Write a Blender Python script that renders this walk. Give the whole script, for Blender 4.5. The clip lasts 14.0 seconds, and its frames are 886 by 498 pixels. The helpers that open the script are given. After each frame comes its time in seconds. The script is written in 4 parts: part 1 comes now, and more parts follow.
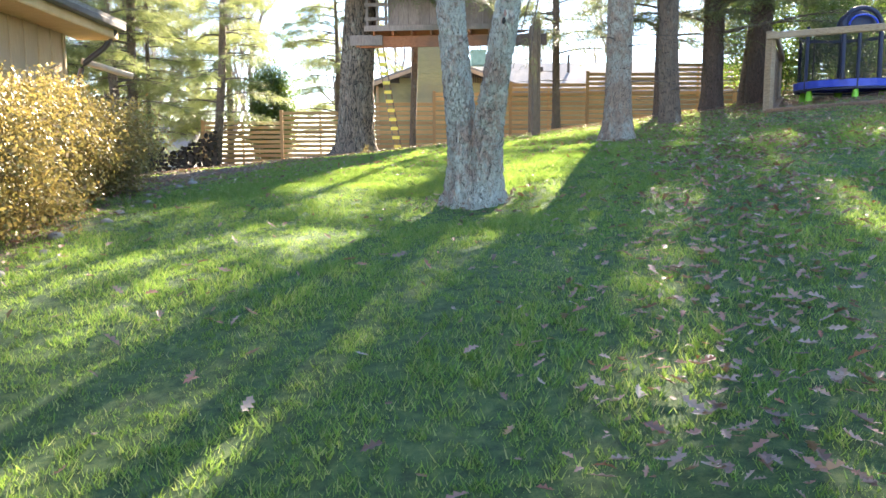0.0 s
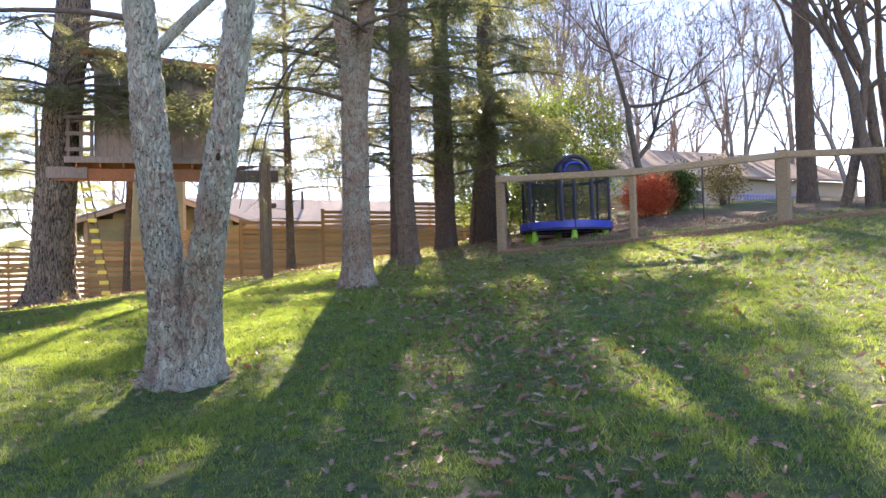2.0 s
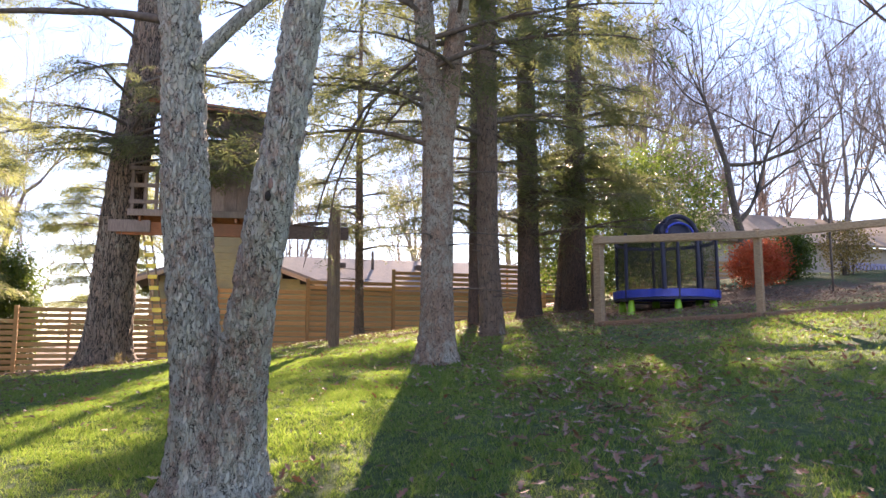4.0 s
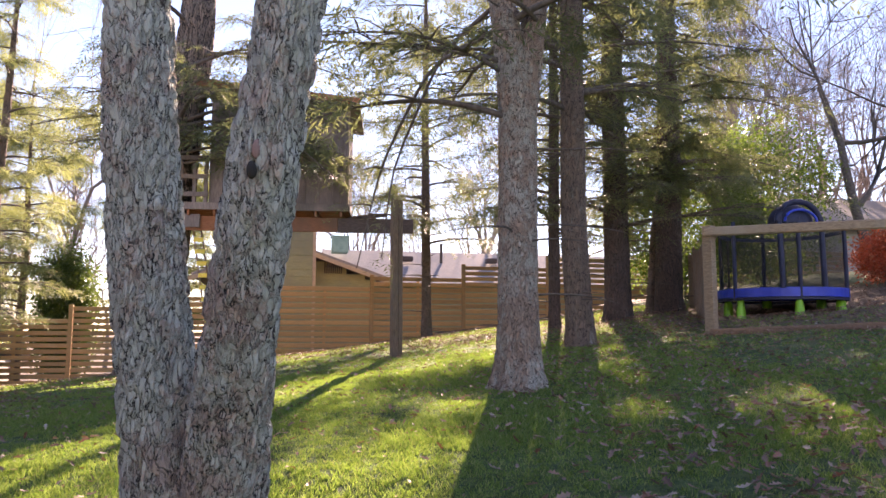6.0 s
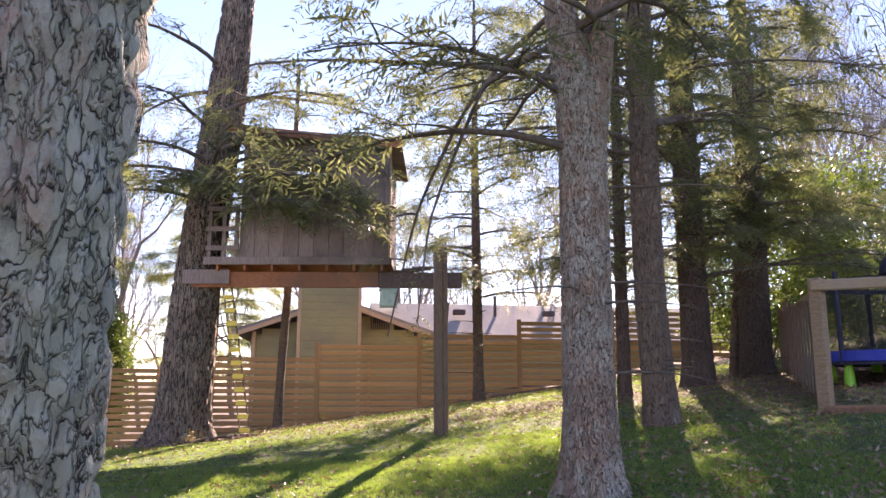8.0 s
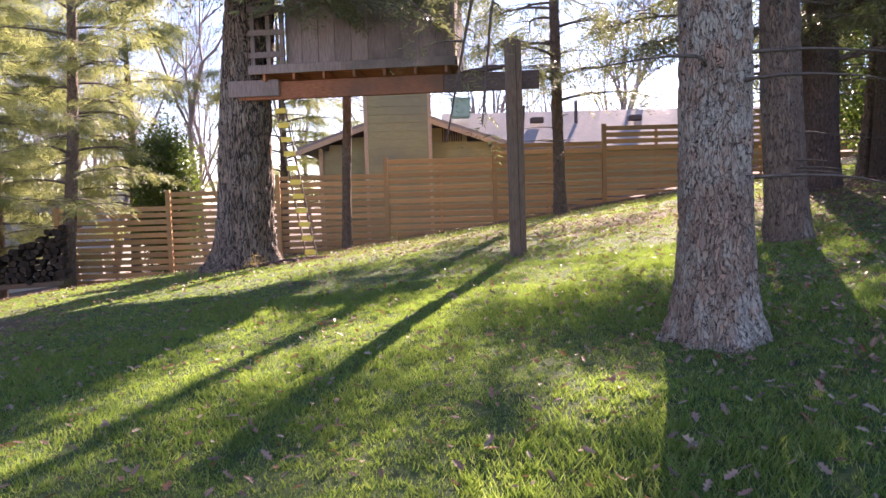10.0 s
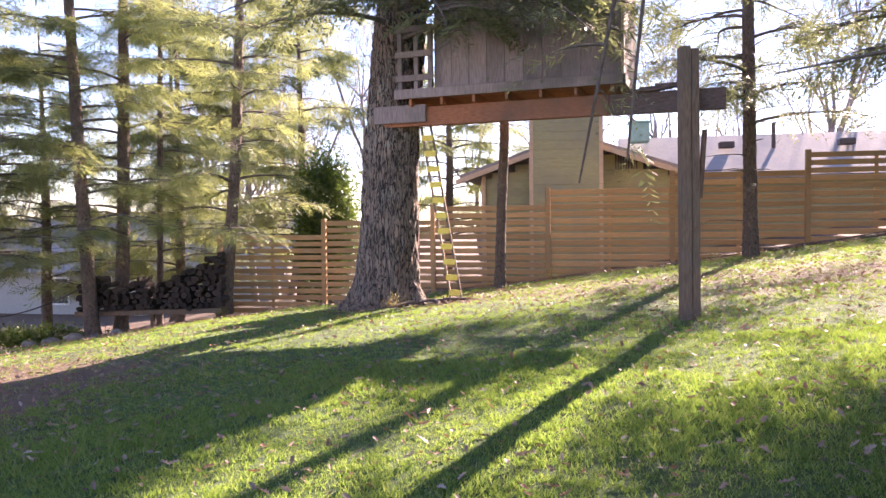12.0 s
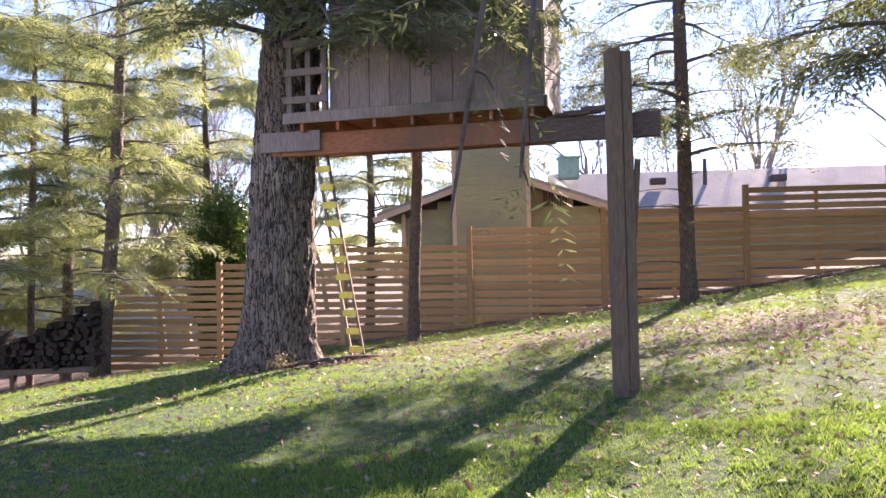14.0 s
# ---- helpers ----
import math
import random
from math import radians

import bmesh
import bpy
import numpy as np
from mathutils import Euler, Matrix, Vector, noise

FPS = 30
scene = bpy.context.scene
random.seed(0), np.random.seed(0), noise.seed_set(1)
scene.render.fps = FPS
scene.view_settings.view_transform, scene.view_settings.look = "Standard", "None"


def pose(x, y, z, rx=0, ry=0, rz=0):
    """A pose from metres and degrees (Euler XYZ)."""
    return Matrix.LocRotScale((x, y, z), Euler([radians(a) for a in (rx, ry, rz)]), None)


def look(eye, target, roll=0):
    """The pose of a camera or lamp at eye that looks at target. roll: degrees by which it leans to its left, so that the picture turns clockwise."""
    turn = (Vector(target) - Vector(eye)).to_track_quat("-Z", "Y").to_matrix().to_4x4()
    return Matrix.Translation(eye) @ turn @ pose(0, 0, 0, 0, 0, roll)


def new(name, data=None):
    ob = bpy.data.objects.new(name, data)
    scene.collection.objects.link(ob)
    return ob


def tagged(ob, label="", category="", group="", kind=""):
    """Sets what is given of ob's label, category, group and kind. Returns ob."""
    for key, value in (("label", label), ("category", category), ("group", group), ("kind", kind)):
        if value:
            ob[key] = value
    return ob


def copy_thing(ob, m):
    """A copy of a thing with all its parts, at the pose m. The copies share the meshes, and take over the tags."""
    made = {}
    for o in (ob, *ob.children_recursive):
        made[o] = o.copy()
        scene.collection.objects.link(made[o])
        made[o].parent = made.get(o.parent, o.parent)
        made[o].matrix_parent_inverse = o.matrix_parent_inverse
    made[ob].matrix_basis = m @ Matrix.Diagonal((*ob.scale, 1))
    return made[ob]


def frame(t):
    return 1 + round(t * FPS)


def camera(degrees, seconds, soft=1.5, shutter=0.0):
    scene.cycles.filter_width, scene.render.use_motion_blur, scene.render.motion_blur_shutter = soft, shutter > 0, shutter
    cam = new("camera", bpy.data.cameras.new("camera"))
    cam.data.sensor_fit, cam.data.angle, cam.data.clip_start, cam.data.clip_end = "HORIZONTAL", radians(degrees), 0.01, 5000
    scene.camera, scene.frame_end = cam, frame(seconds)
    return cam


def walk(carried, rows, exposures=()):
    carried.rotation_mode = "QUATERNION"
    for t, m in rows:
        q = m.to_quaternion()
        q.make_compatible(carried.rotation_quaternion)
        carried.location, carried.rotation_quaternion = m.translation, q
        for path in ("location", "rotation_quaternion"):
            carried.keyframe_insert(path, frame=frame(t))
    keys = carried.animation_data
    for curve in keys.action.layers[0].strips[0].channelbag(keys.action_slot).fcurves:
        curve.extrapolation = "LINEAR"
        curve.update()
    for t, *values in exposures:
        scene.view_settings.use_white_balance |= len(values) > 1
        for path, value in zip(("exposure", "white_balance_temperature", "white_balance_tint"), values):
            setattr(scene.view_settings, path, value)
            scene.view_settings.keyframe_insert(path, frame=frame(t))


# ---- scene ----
cam = camera(61.3, 14.0)
PATH = [
    (0, (3.814, -24.383, 0.965), (3.921, -22.403, 0.706), -0.3),
    (0.5, (3.913, -24.158, 1.011), (4.437, -22.235, 0.846), -1.6),
    (1, (3.998, -23.845, 1.081), (4.791, -22.01, 1.023), -1.6),
    (1.5, (4.099, -23.479, 1.161), (4.877, -21.637, 1.215), -1.5),
    (2, (4.122, -23.068, 1.199), (4.904, -21.229, 1.279), -1.6),
    (2.5, (4.211, -22.653, 1.244), (4.984, -20.814, 1.383), -1.4),
    (3, (4.289, -22.27, 1.286), (5.047, -20.437, 1.535), -1.1),
    (3.5, (4.353, -21.887, 1.311), (5.101, -20.05, 1.568), -0.0),
    (4, (4.436, -21.459, 1.358), (5.047, -19.571, 1.607), 0.1),
    (4.2, (4.453, -21.269, 1.366), (4.945, -19.347, 1.615), -0.8),
    (6.3, (4.914, -19.567, 1.683), (5.331, -17.624, 1.908), 0.7),
    (6.5, (4.953, -19.404, 1.715), (5.357, -17.461, 1.961), 0.9),
    (6.7, (4.982, -19.236, 1.748), (5.381, -17.293, 2.01), 0.4),
    (7, (5.02, -19.061, 1.81), (5.408, -17.124, 2.126), 0.9),
    (7.2, (5.054, -18.921, 1.84), (5.431, -16.992, 2.209), 1.0),
    (9.3, (5.389, -17.461, 1.979), (5.514, -15.469, 2.113), -2.2),
    (9.5, (5.343, -17.294, 1.904), (5.471, -15.298, 1.918), -1.9),
    (10, (5.461, -16.981, 1.945), (5.537, -14.987, 1.808), -1.7),
    (10.5, (5.516, -16.634, 1.956), (5.401, -14.644, 1.788), 0.5),
    (11, (5.594, -16.307, 1.999), (5.213, -14.351, 1.82), -0.2),
    (11.5, (5.707, -15.929, 2.076), (5.201, -13.998, 1.948), -0.8),
    (12, (5.797, -15.552, 2.131), (5.401, -13.593, 2.067), -0.6),
    (12.5, (5.915, -15.124, 2.175), (5.587, -13.151, 2.174), -0.4),
    (13, (5.94, -14.723, 2.185), (5.695, -12.739, 2.234), -0.7),
    (13.5, (5.957, -14.347, 2.206), (5.861, -12.349, 2.247), -1.1),
    (14, (5.982, -13.926, 2.209), (5.752, -11.939, 2.245), -1.0),
]
walk(cam, [(t, look(eye, target, roll)) for t, eye, target, roll in PATH],
     [(0, 3.2, 6800, 15), (1, 3.0, 7100, 24), (3, 2.45, 7600, 31), (6.5, 2.3, 7600, 40), (9, 2.3, 7000, 40), (10.5, 2.45, 6900, 40), (11.5, 2.7, 6900, 42), (12.5, 2.45, 6700, 39), (14, 2.35, 6500, 37)])

# ---------------------------------------------------------------- world and light
SUN_EL, SUN_TO = radians(27), Vector((0.37, 0.93, 0)).normalized()
world = bpy.data.worlds.new("world")
scene.world = world
world.use_nodes = True
wn = world.node_tree
sky = wn.nodes.new("ShaderNodeTexSky")
sky.sky_type, sky.sun_disc = "NISHITA", False
sky.sun_elevation, sky.sun_rotation = SUN_EL, math.atan2(SUN_TO.x, SUN_TO.y)
sky.air_density, sky.dust_density, sky.ozone_density = 1.0, 0.0, 3.0
wn.links.new(sky.outputs[0], wn.nodes["Background"].inputs[0])
wn.nodes["Background"].inputs[1].default_value = 0.078
sun = new("sun", bpy.data.lights.new("sun", "SUN"))
sun.data.energy, sun.data.angle, sun.data.color = 5.0, radians(0.6), (1.0, 0.9, 0.72)
sun_from = SUN_TO * math.cos(SUN_EL) + Vector((0, 0, math.sin(SUN_EL)))
sun.matrix_world = look(sun_from * 60, (0, 0, 0))

rng = np.random.default_rng(7)


# ---------------------------------------------------------------- materials
def nodes_of(name):
    m = bpy.data.materials.new(name)
    m.use_nodes = True
    nt = m.node_tree
    return m, nt, nt.nodes["Principled BSDF"]


def node(nt, kind, **values):
    n = nt.nodes.new(kind)
    for key, v in values.items():
        n.inputs[key].default_value = v
    return n


def ramp(nt, fac, stops):
    r = nt.nodes.new("ShaderNodeValToRGB")
    while len(r.color_ramp.elements) < len(stops):
        r.color_ramp.elements.new(0.5)
    for e, (at, c) in zip(r.color_ramp.elements, stops):
        e.position, e.color = at, (*c, 1)
    nt.links.new(fac, r.inputs[0])
    return r.outputs[0]


def mixed(nt, fac, a, b, blend="MIX"):
    m = nt.nodes.new("ShaderNodeMix")
    m.data_type, m.blend_type = "RGBA", blend
    for sock, v in ((0, fac), (6, a), (7, b)):
        if isinstance(v, (int, float)):
            m.inputs[sock].default_value = v
        elif isinstance(v, tuple):
            m.inputs[sock].default_value = (*v, 1)
        else:
            nt.links.new(v, m.inputs[sock])
    return m.outputs[2]


def coords(nt, stretch=(1, 1, 1)):
    tc = nt.nodes.new("ShaderNodeTexCoord")
    mp = node(nt, "ShaderNodeMapping", Scale=stretch)
    nt.links.new(tc.outputs["Object"], mp.inputs[0])
    return mp.outputs[0]


def tex(nt, vec, scale, detail=5, rough=0.6):
    n = node(nt, "ShaderNodeTexNoise", Scale=scale, Detail=detail, Roughness=rough)
    nt.links.new(vec, n.inputs[0])
    return n.outputs[0]


def bump(nt, bsdf, height, strength, dist=0.01):
    b = node(nt, "ShaderNodeBump", Strength=strength, Distance=dist)
    nt.links.new(height, b.inputs["Height"])
    nt.links.new(b.outputs[0], bsdf.inputs["Normal"])


def rough_mat(name, dark, light, scale=8, stretch=(1, 1, 1), rough=0.8, strength=0.4, stain=None, metal=0.0, vary=0.0, spread=(0.3, 0.7)):
    """Two tones by fine grain, broad stains, per-object variation."""
    m, nt, b = nodes_of(name)
    v = coords(nt, stretch)
    fine = tex(nt, v, scale, 8)
    col = ramp(nt, fine, [(spread[0], dark), (spread[1], light)])
    broad = tex(nt, coords(nt), 0.9, 3)
    if stain:
        col = mixed(nt, ramp(nt, broad, [(0.45, (0, 0, 0)), (0.7, (1, 1, 1))]), col, stain)
    if vary:
        info = nt.nodes.new("ShaderNodeObjectInfo")
        col = mixed(nt, 1.0, col, ramp(nt, info.outputs["Random"], [(0, (1 - vary,) * 3), (1, (1, 1, 1))]), "MULTIPLY")
    nt.links.new(col, b.inputs["Base Color"])
    b.inputs["Roughness"].default_value, b.inputs["Metallic"].default_value = rough, metal
    bump(nt, b, fine, strength)
    return m


def bark_mat(name, crack, plate, lichen, amount=0.5, scale=26.0, tall=0.3, furrow=0.165):
    """Irregular plates parted by broken furrows, each plate its own tone, with lichen patches."""
    m, nt, b = nodes_of(name)
    v = coords(nt, (1, 1, tall))
    warp = node(nt, "ShaderNodeTexNoise", Scale=scale * 0.35, Detail=4, Roughness=0.6)
    nt.links.new(v, warp.inputs[0])
    shift = nt.nodes.new("ShaderNodeVectorMath")
    shift.operation = "MULTIPLY_ADD"
    shift.inputs[1].default_value = (5.5 / scale,) * 3
    nt.links.new(warp.outputs["Color"], shift.inputs[0])
    nt.links.new(v, shift.inputs[2])
    plates = node(nt, "ShaderNodeTexVoronoi", Scale=scale * 0.8)
    seams = node(nt, "ShaderNodeTexVoronoi", Scale=scale * 0.8)
    seams.feature = "DISTANCE_TO_EDGE"
    for n in (plates, seams):
        nt.links.new(shift.outputs[0], n.inputs["Vector"])
    tone = node(nt, "ShaderNodeSeparateColor")
    nt.links.new(plates.outputs["Color"], tone.inputs[0])
    fine = tex(nt, coords(nt, (1, 1, 0.5)), 85, 8, 0.75)
    col = ramp(nt, fine, [(0.3, tuple(c * 0.55 for c in plate)), (0.66, tuple(min(0.7, c * 1.15) for c in plate))])
    col = mixed(nt, 0.45, col, ramp(nt, tone.outputs[0], [(0, tuple(c * 0.65 for c in plate)), (0.7, plate), (1, (min(0.7, plate[0] * 1.5), plate[1] * 1.32, plate[2] * 1.2))]))
    spot = tex(nt, coords(nt, (1, 1, 0.75)), 11, 10, 0.8)
    broad = tex(nt, coords(nt), 1.9, 3)
    both = nt.nodes.new("ShaderNodeMath")
    both.operation = "MULTIPLY_ADD"
    both.inputs[1].default_value = 0.5
    nt.links.new(broad, both.inputs[0])
    nt.links.new(spot, both.inputs[2])
    pale = mixed(nt, fine, tuple(c * 0.7 for c in lichen), lichen)
    col = mixed(nt, ramp(nt, both.outputs[0], [(0.86 - 0.25 * amount, (0, 0, 0)), (0.99 - 0.25 * amount, (0.85,) * 3)]), col, pale)
    # furrows fade in and out along their run
    depth = nt.nodes.new("ShaderNodeMath")
    depth.operation = "MULTIPLY_ADD"
    depth.inputs[1].default_value = 0.32
    nt.links.new(tex(nt, coords(nt, (1, 1, 0.6)), scale * 0.55, 5, 0.7), depth.inputs[0])
    nt.links.new(seams.outputs["Distance"], depth.inputs[2])
    col = mixed(nt, ramp(nt, depth.outputs[0], [(furrow, (1, 1, 1)), (furrow + 0.06, (0, 0, 0))]), col, crack)
    nt.links.new(col, b.inputs["Base Color"])
    b.inputs["Roughness"].default_value = 0.92
    h = mixed(nt, 0.35, ramp(nt, depth.outputs[0], [(furrow - 0.06, (0, 0, 0)), (furrow + 0.14, (1, 1, 1))]), fine)
    bump(nt, b, h, 1.0, 0.03)
    return m


def leaf_mat(name, colours, through_colour, gloss=0.5, share=0.45):
    """Thin leaves that let light through; tone differs leaf by leaf."""
    m, nt, b = nodes_of(name)
    geo = nt.nodes.new("ShaderNodeNewGeometry")
    n = len(colours)
    col = ramp(nt, geo.outputs["Random Per Island"], [(i / max(1, n - 1), c) for i, c in enumerate(colours)])
    nt.links.new(col, b.inputs["Base Color"])
    b.inputs["Roughness"].default_value = gloss
    tr = nt.nodes.new("ShaderNodeBsdfTranslucent")
    nt.links.new(mixed(nt, 0.6, col, through_colour), tr.inputs[0])
    mx = nt.nodes.new("ShaderNodeMixShader")
    mx.inputs[0].default_value = share
    nt.links.new(b.outputs[0], mx.inputs[1])
    nt.links.new(tr.outputs[0], mx.inputs[2])
    nt.links.new(mx.outputs[0], nt.nodes["Material Output"].inputs[0])
    return m


M_BARK_OAK = bark_mat("bark_lichen", (0.05, 0.043, 0.04), (0.44, 0.34, 0.285), (0.58, 0.63, 0.55), 0.86, 46, 0.36, 0.15)
M_BARK_PINE = bark_mat("bark_conifer", (0.045, 0.032, 0.026), (0.23, 0.17, 0.135), (0.34, 0.34, 0.3), 0.2, 50, 0.22)
M_BARK_DARK = bark_mat("bark_dark", (0.03, 0.023, 0.02), (0.14, 0.10, 0.085), (0.22, 0.22, 0.2), 0.2, 45, 0.2)
M_BARK_BIG = bark_mat("bark_furrowed", (0.035, 0.03, 0.027), (0.29, 0.225, 0.18), (0.40, 0.39, 0.32), 0.34, 26, 0.13, 0.21)
M_BARK_SCALY = bark_mat("bark_scaly", (0.045, 0.035, 0.03), (0.40, 0.285, 0.22), (0.54, 0.53, 0.46), 0.62, 52, 0.34, 0.16)
M_TWIG = rough_mat("twig_bark", (0.07, 0.055, 0.045), (0.17, 0.14, 0.12), 20, rough=0.9)
# paler twig bark: distance haze over the far woods is put into its colour
M_TWIG_HAZED = rough_mat("hazed_bark", (0.16, 0.13, 0.115), (0.30, 0.26, 0.24), 6, rough=0.9)
M_HEMLOCK = leaf_mat("hemlock_needles", [(0.045, 0.065, 0.035), (0.085, 0.11, 0.05), (0.16, 0.16, 0.07)], (0.36, 0.41, 0.16), 0.5, 0.44)
M_PINE = leaf_mat("pale_needles", [(0.07, 0.11, 0.05), (0.14, 0.19, 0.08), (0.27, 0.28, 0.10)], (0.5, 0.55, 0.2), 0.5, 0.5)
M_HOLLY = leaf_mat("evergreen_leaves", [(0.02, 0.05, 0.015), (0.04, 0.09, 0.025), (0.09, 0.14, 0.03)], (0.25, 0.36, 0.05), 0.35)
M_YELLOW = leaf_mat("yellowed_leaves", [(0.06, 0.08, 0.025), (0.15, 0.14, 0.045), (0.33, 0.26, 0.10), (0.15, 0.085, 0.04), (0.22, 0.18, 0.06)], (0.5, 0.38, 0.1), 0.5, 0.3)
M_RED = leaf_mat("red_leaves", [(0.40, 0.06, 0.03), (0.55, 0.11, 0.05), (0.5, 0.2, 0.1)], (0.9, 0.25, 0.1))
M_GRASS = leaf_mat("grass_blades", [(0.022, 0.07, 0.024), (0.055, 0.15, 0.042), (0.10, 0.22, 0.055), (0.19, 0.27, 0.08), (0.36, 0.32, 0.17)], (0.36, 0.52, 0.06), 0.5, 0.48)
M_FALLEN = leaf_mat("fallen_leaves", [(0.10, 0.06, 0.045), (0.19, 0.12, 0.09), (0.27, 0.2, 0.155), (0.24, 0.09, 0.055), (0.36, 0.30, 0.24)], (0.4, 0.2, 0.08), 0.6, 0.12)
M_FENCE = rough_mat("fence_boards", (0.43, 0.235, 0.095), (0.68, 0.42, 0.19), 9, (0.6, 6, 14), 0.75, 0.3, (0.42, 0.29, 0.16), vary=0.35)
M_POSTWOOD = rough_mat("weathered_timber", (0.10, 0.066, 0.045), (0.25, 0.17, 0.115), 14, (6, 6, 0.7), 0.85, 0.5, (0.14, 0.115, 0.09), vary=0.2)
M_RAILWOOD = rough_mat("rail_timber", (0.22, 0.15, 0.095), (0.42, 0.30, 0.19), 12, (1.5, 1.5, 5), 0.8, 0.4, (0.33, 0.27, 0.2), vary=0.2)
M_EDGING = rough_mat("edging_timber", (0.16, 0.085, 0.05), (0.30, 0.17, 0.10), 12, (1.5, 1.5, 5), 0.85, 0.4, (0.15, 0.10, 0.07))
M_BOARDGREY = rough_mat("grey_boards", (0.20, 0.155, 0.145), (0.40, 0.325, 0.30), 12, (7, 7, 0.6), 0.9, 0.5, (0.13, 0.115, 0.10), vary=0.3)
M_JOIST = rough_mat("joist_timber", (0.30, 0.10, 0.045), (0.52, 0.21, 0.10), 10, (1, 5, 5), 0.8, 0.4, (0.2, 0.11, 0.07), vary=0.2)
M_BEAM = rough_mat("beam_timber", (0.06, 0.045, 0.04), (0.15, 0.11, 0.095), 12, (0.8, 5, 6), 0.85, 0.5)
M_YELLOWTREAD = rough_mat("yellow_tread", (0.78, 0.58, 0.06), (0.88, 0.7, 0.14), 20, rough=0.6)
M_SIDING_GREEN = rough_mat("green_siding", (0.25, 0.26, 0.135), (0.34, 0.345, 0.19), 6, (1, 1, 8), 0.7, 0.15, (0.23, 0.24, 0.16), vary=0.12)
M_TRIM = rough_mat("tan_trim", (0.42, 0.32, 0.22), (0.52, 0.41, 0.29), 12, rough=0.6, strength=0.1)
M_SHINGLE = rough_mat("grey_shingles", (0.22, 0.195, 0.18), (0.38, 0.345, 0.32), 22, (1, 1, 1), 0.9, 0.5, (0.24, 0.23, 0.23))
M_SHINGLE_BROWN = rough_mat("brown_shingles", (0.24, 0.19, 0.15), (0.42, 0.34, 0.28), 18, (1, 1, 1), 0.95, 0.5, (0.28, 0.22, 0.18))
M_SIDING_TAN = rough_mat("tan_siding", (0.42, 0.29, 0.17), (0.53, 0.38, 0.235), 7, (8, 8, 0.6), 0.75, 0.2, (0.40, 0.30, 0.2))
# soffit and fascia: warm sunlight under the eave is put into the orange
M_SOFFIT_SUNLIT = rough_mat("soffit_sunlit", (0.60, 0.40, 0.2), (0.70, 0.48, 0.26), 5, rough=0.6, strength=0.1)
M_DARKMETAL = rough_mat("brown_gutter", (0.045, 0.03, 0.025), (0.08, 0.06, 0.05), 10, rough=0.45, strength=0.1)
M_BLUE = rough_mat("blue_vinyl", (0.012, 0.045, 0.42), (0.02, 0.07, 0.55), 5, rough=0.4, strength=0.15)
M_NAVY = rough_mat("navy_foam", (0.008, 0.012, 0.035), (0.018, 0.026, 0.07), 8, rough=0.6, strength=0.2)
M_LIME = rough_mat("lime_plastic", (0.16, 0.50, 0.02), (0.22, 0.62, 0.04), 6, rough=0.4, strength=0.1)
M_BLACK = rough_mat("black_mat", (0.012, 0.012, 0.014), (0.03, 0.03, 0.032), 40, rough=0.7)
M_LOGBARK = rough_mat("log_bark", (0.03, 0.022, 0.018), (0.10, 0.075, 0.06), 25, (1, 1, 1), 0.95, 0.9, vary=0.4)
M_LOGEND = rough_mat("log_end", (0.025, 0.018, 0.015), (0.075, 0.052, 0.04), 18, rough=0.95, vary=0.6)
M_STONE = rough_mat("fieldstone", (0.15, 0.14, 0.12), (0.32, 0.30, 0.27), 10, rough=0.9, strength=0.7, vary=0.3)
M_COPPER = rough_mat("green_patina", (0.17, 0.30, 0.25), (0.26, 0.40, 0.33), 6, rough=0.6)
M_LOWWALL = rough_mat("grey_stucco", (0.30, 0.28, 0.25), (0.38, 0.36, 0.33), 10, rough=0.85)
M_BLUEPAINT = rough_mat("blue_paint", (0.20, 0.22, 0.42), (0.28, 0.30, 0.52), 10, rough=0.6)
M_WHITE = rough_mat("white_paint", (0.66, 0.65, 0.62), (0.8, 0.79, 0.76), 9, rough=0.6, strength=0.1)
M_DARK = rough_mat("dark_void", (0.02, 0.018, 0.016), (0.04, 0.035, 0.03), 9, rough=0.95)

# see-through enclosure mesh of the trampoline
M_NET, nt, b = nodes_of("enclosure_net")
b.inputs["Base Color"].default_value, b.inputs["Roughness"].default_value = (0.02, 0.02, 0.025, 1), 0.8
tp = nt.nodes.new("ShaderNodeBsdfTransparent")
mx = nt.nodes.new("ShaderNodeMixShader")
mx.inputs[0].default_value = 0.26
nt.links.new(tp.outputs[0], mx.inputs[1])
nt.links.new(b.outputs[0], mx.inputs[2])
nt.links.new(mx.outputs[0], nt.nodes["Material Output"].inputs[0])

M_GLASS, nt, b = nodes_of("window_glass")
b.inputs["Base Color"].default_value, b.inputs["Roughness"].default_value, b.inputs["Metallic"].default_value = (0.06, 0.07, 0.08, 1), 0.05, 0.0

# lawn soil: green thatch, brown litter where the ground is bare
M_GROUND, nt, b = nodes_of("lawn_ground")
v = coords(nt)
att = nt.nodes.new("ShaderNodeAttribute")
att.attribute_name = "bare"
grass_c = ramp(nt, tex(nt, v, 14, 8, 0.75), [(0.36, (0.02, 0.045, 0.012)), (0.5, (0.05, 0.10, 0.024)), (0.64, (0.11, 0.155, 0.04))])
soil_c = ramp(nt, tex(nt, v, 18, 9, 0.8), [(0.3, (0.045, 0.03, 0.02)), (0.5, (0.12, 0.078, 0.05)), (0.7, (0.24, 0.165, 0.105))])
edge = nt.nodes.new("ShaderNodeMath")
edge.operation = "ADD"
nt.links.new(att.outputs["Fac"], edge.inputs[0])
nt.links.new(tex(nt, v, 3.5, 6, 0.7), edge.inputs[1])
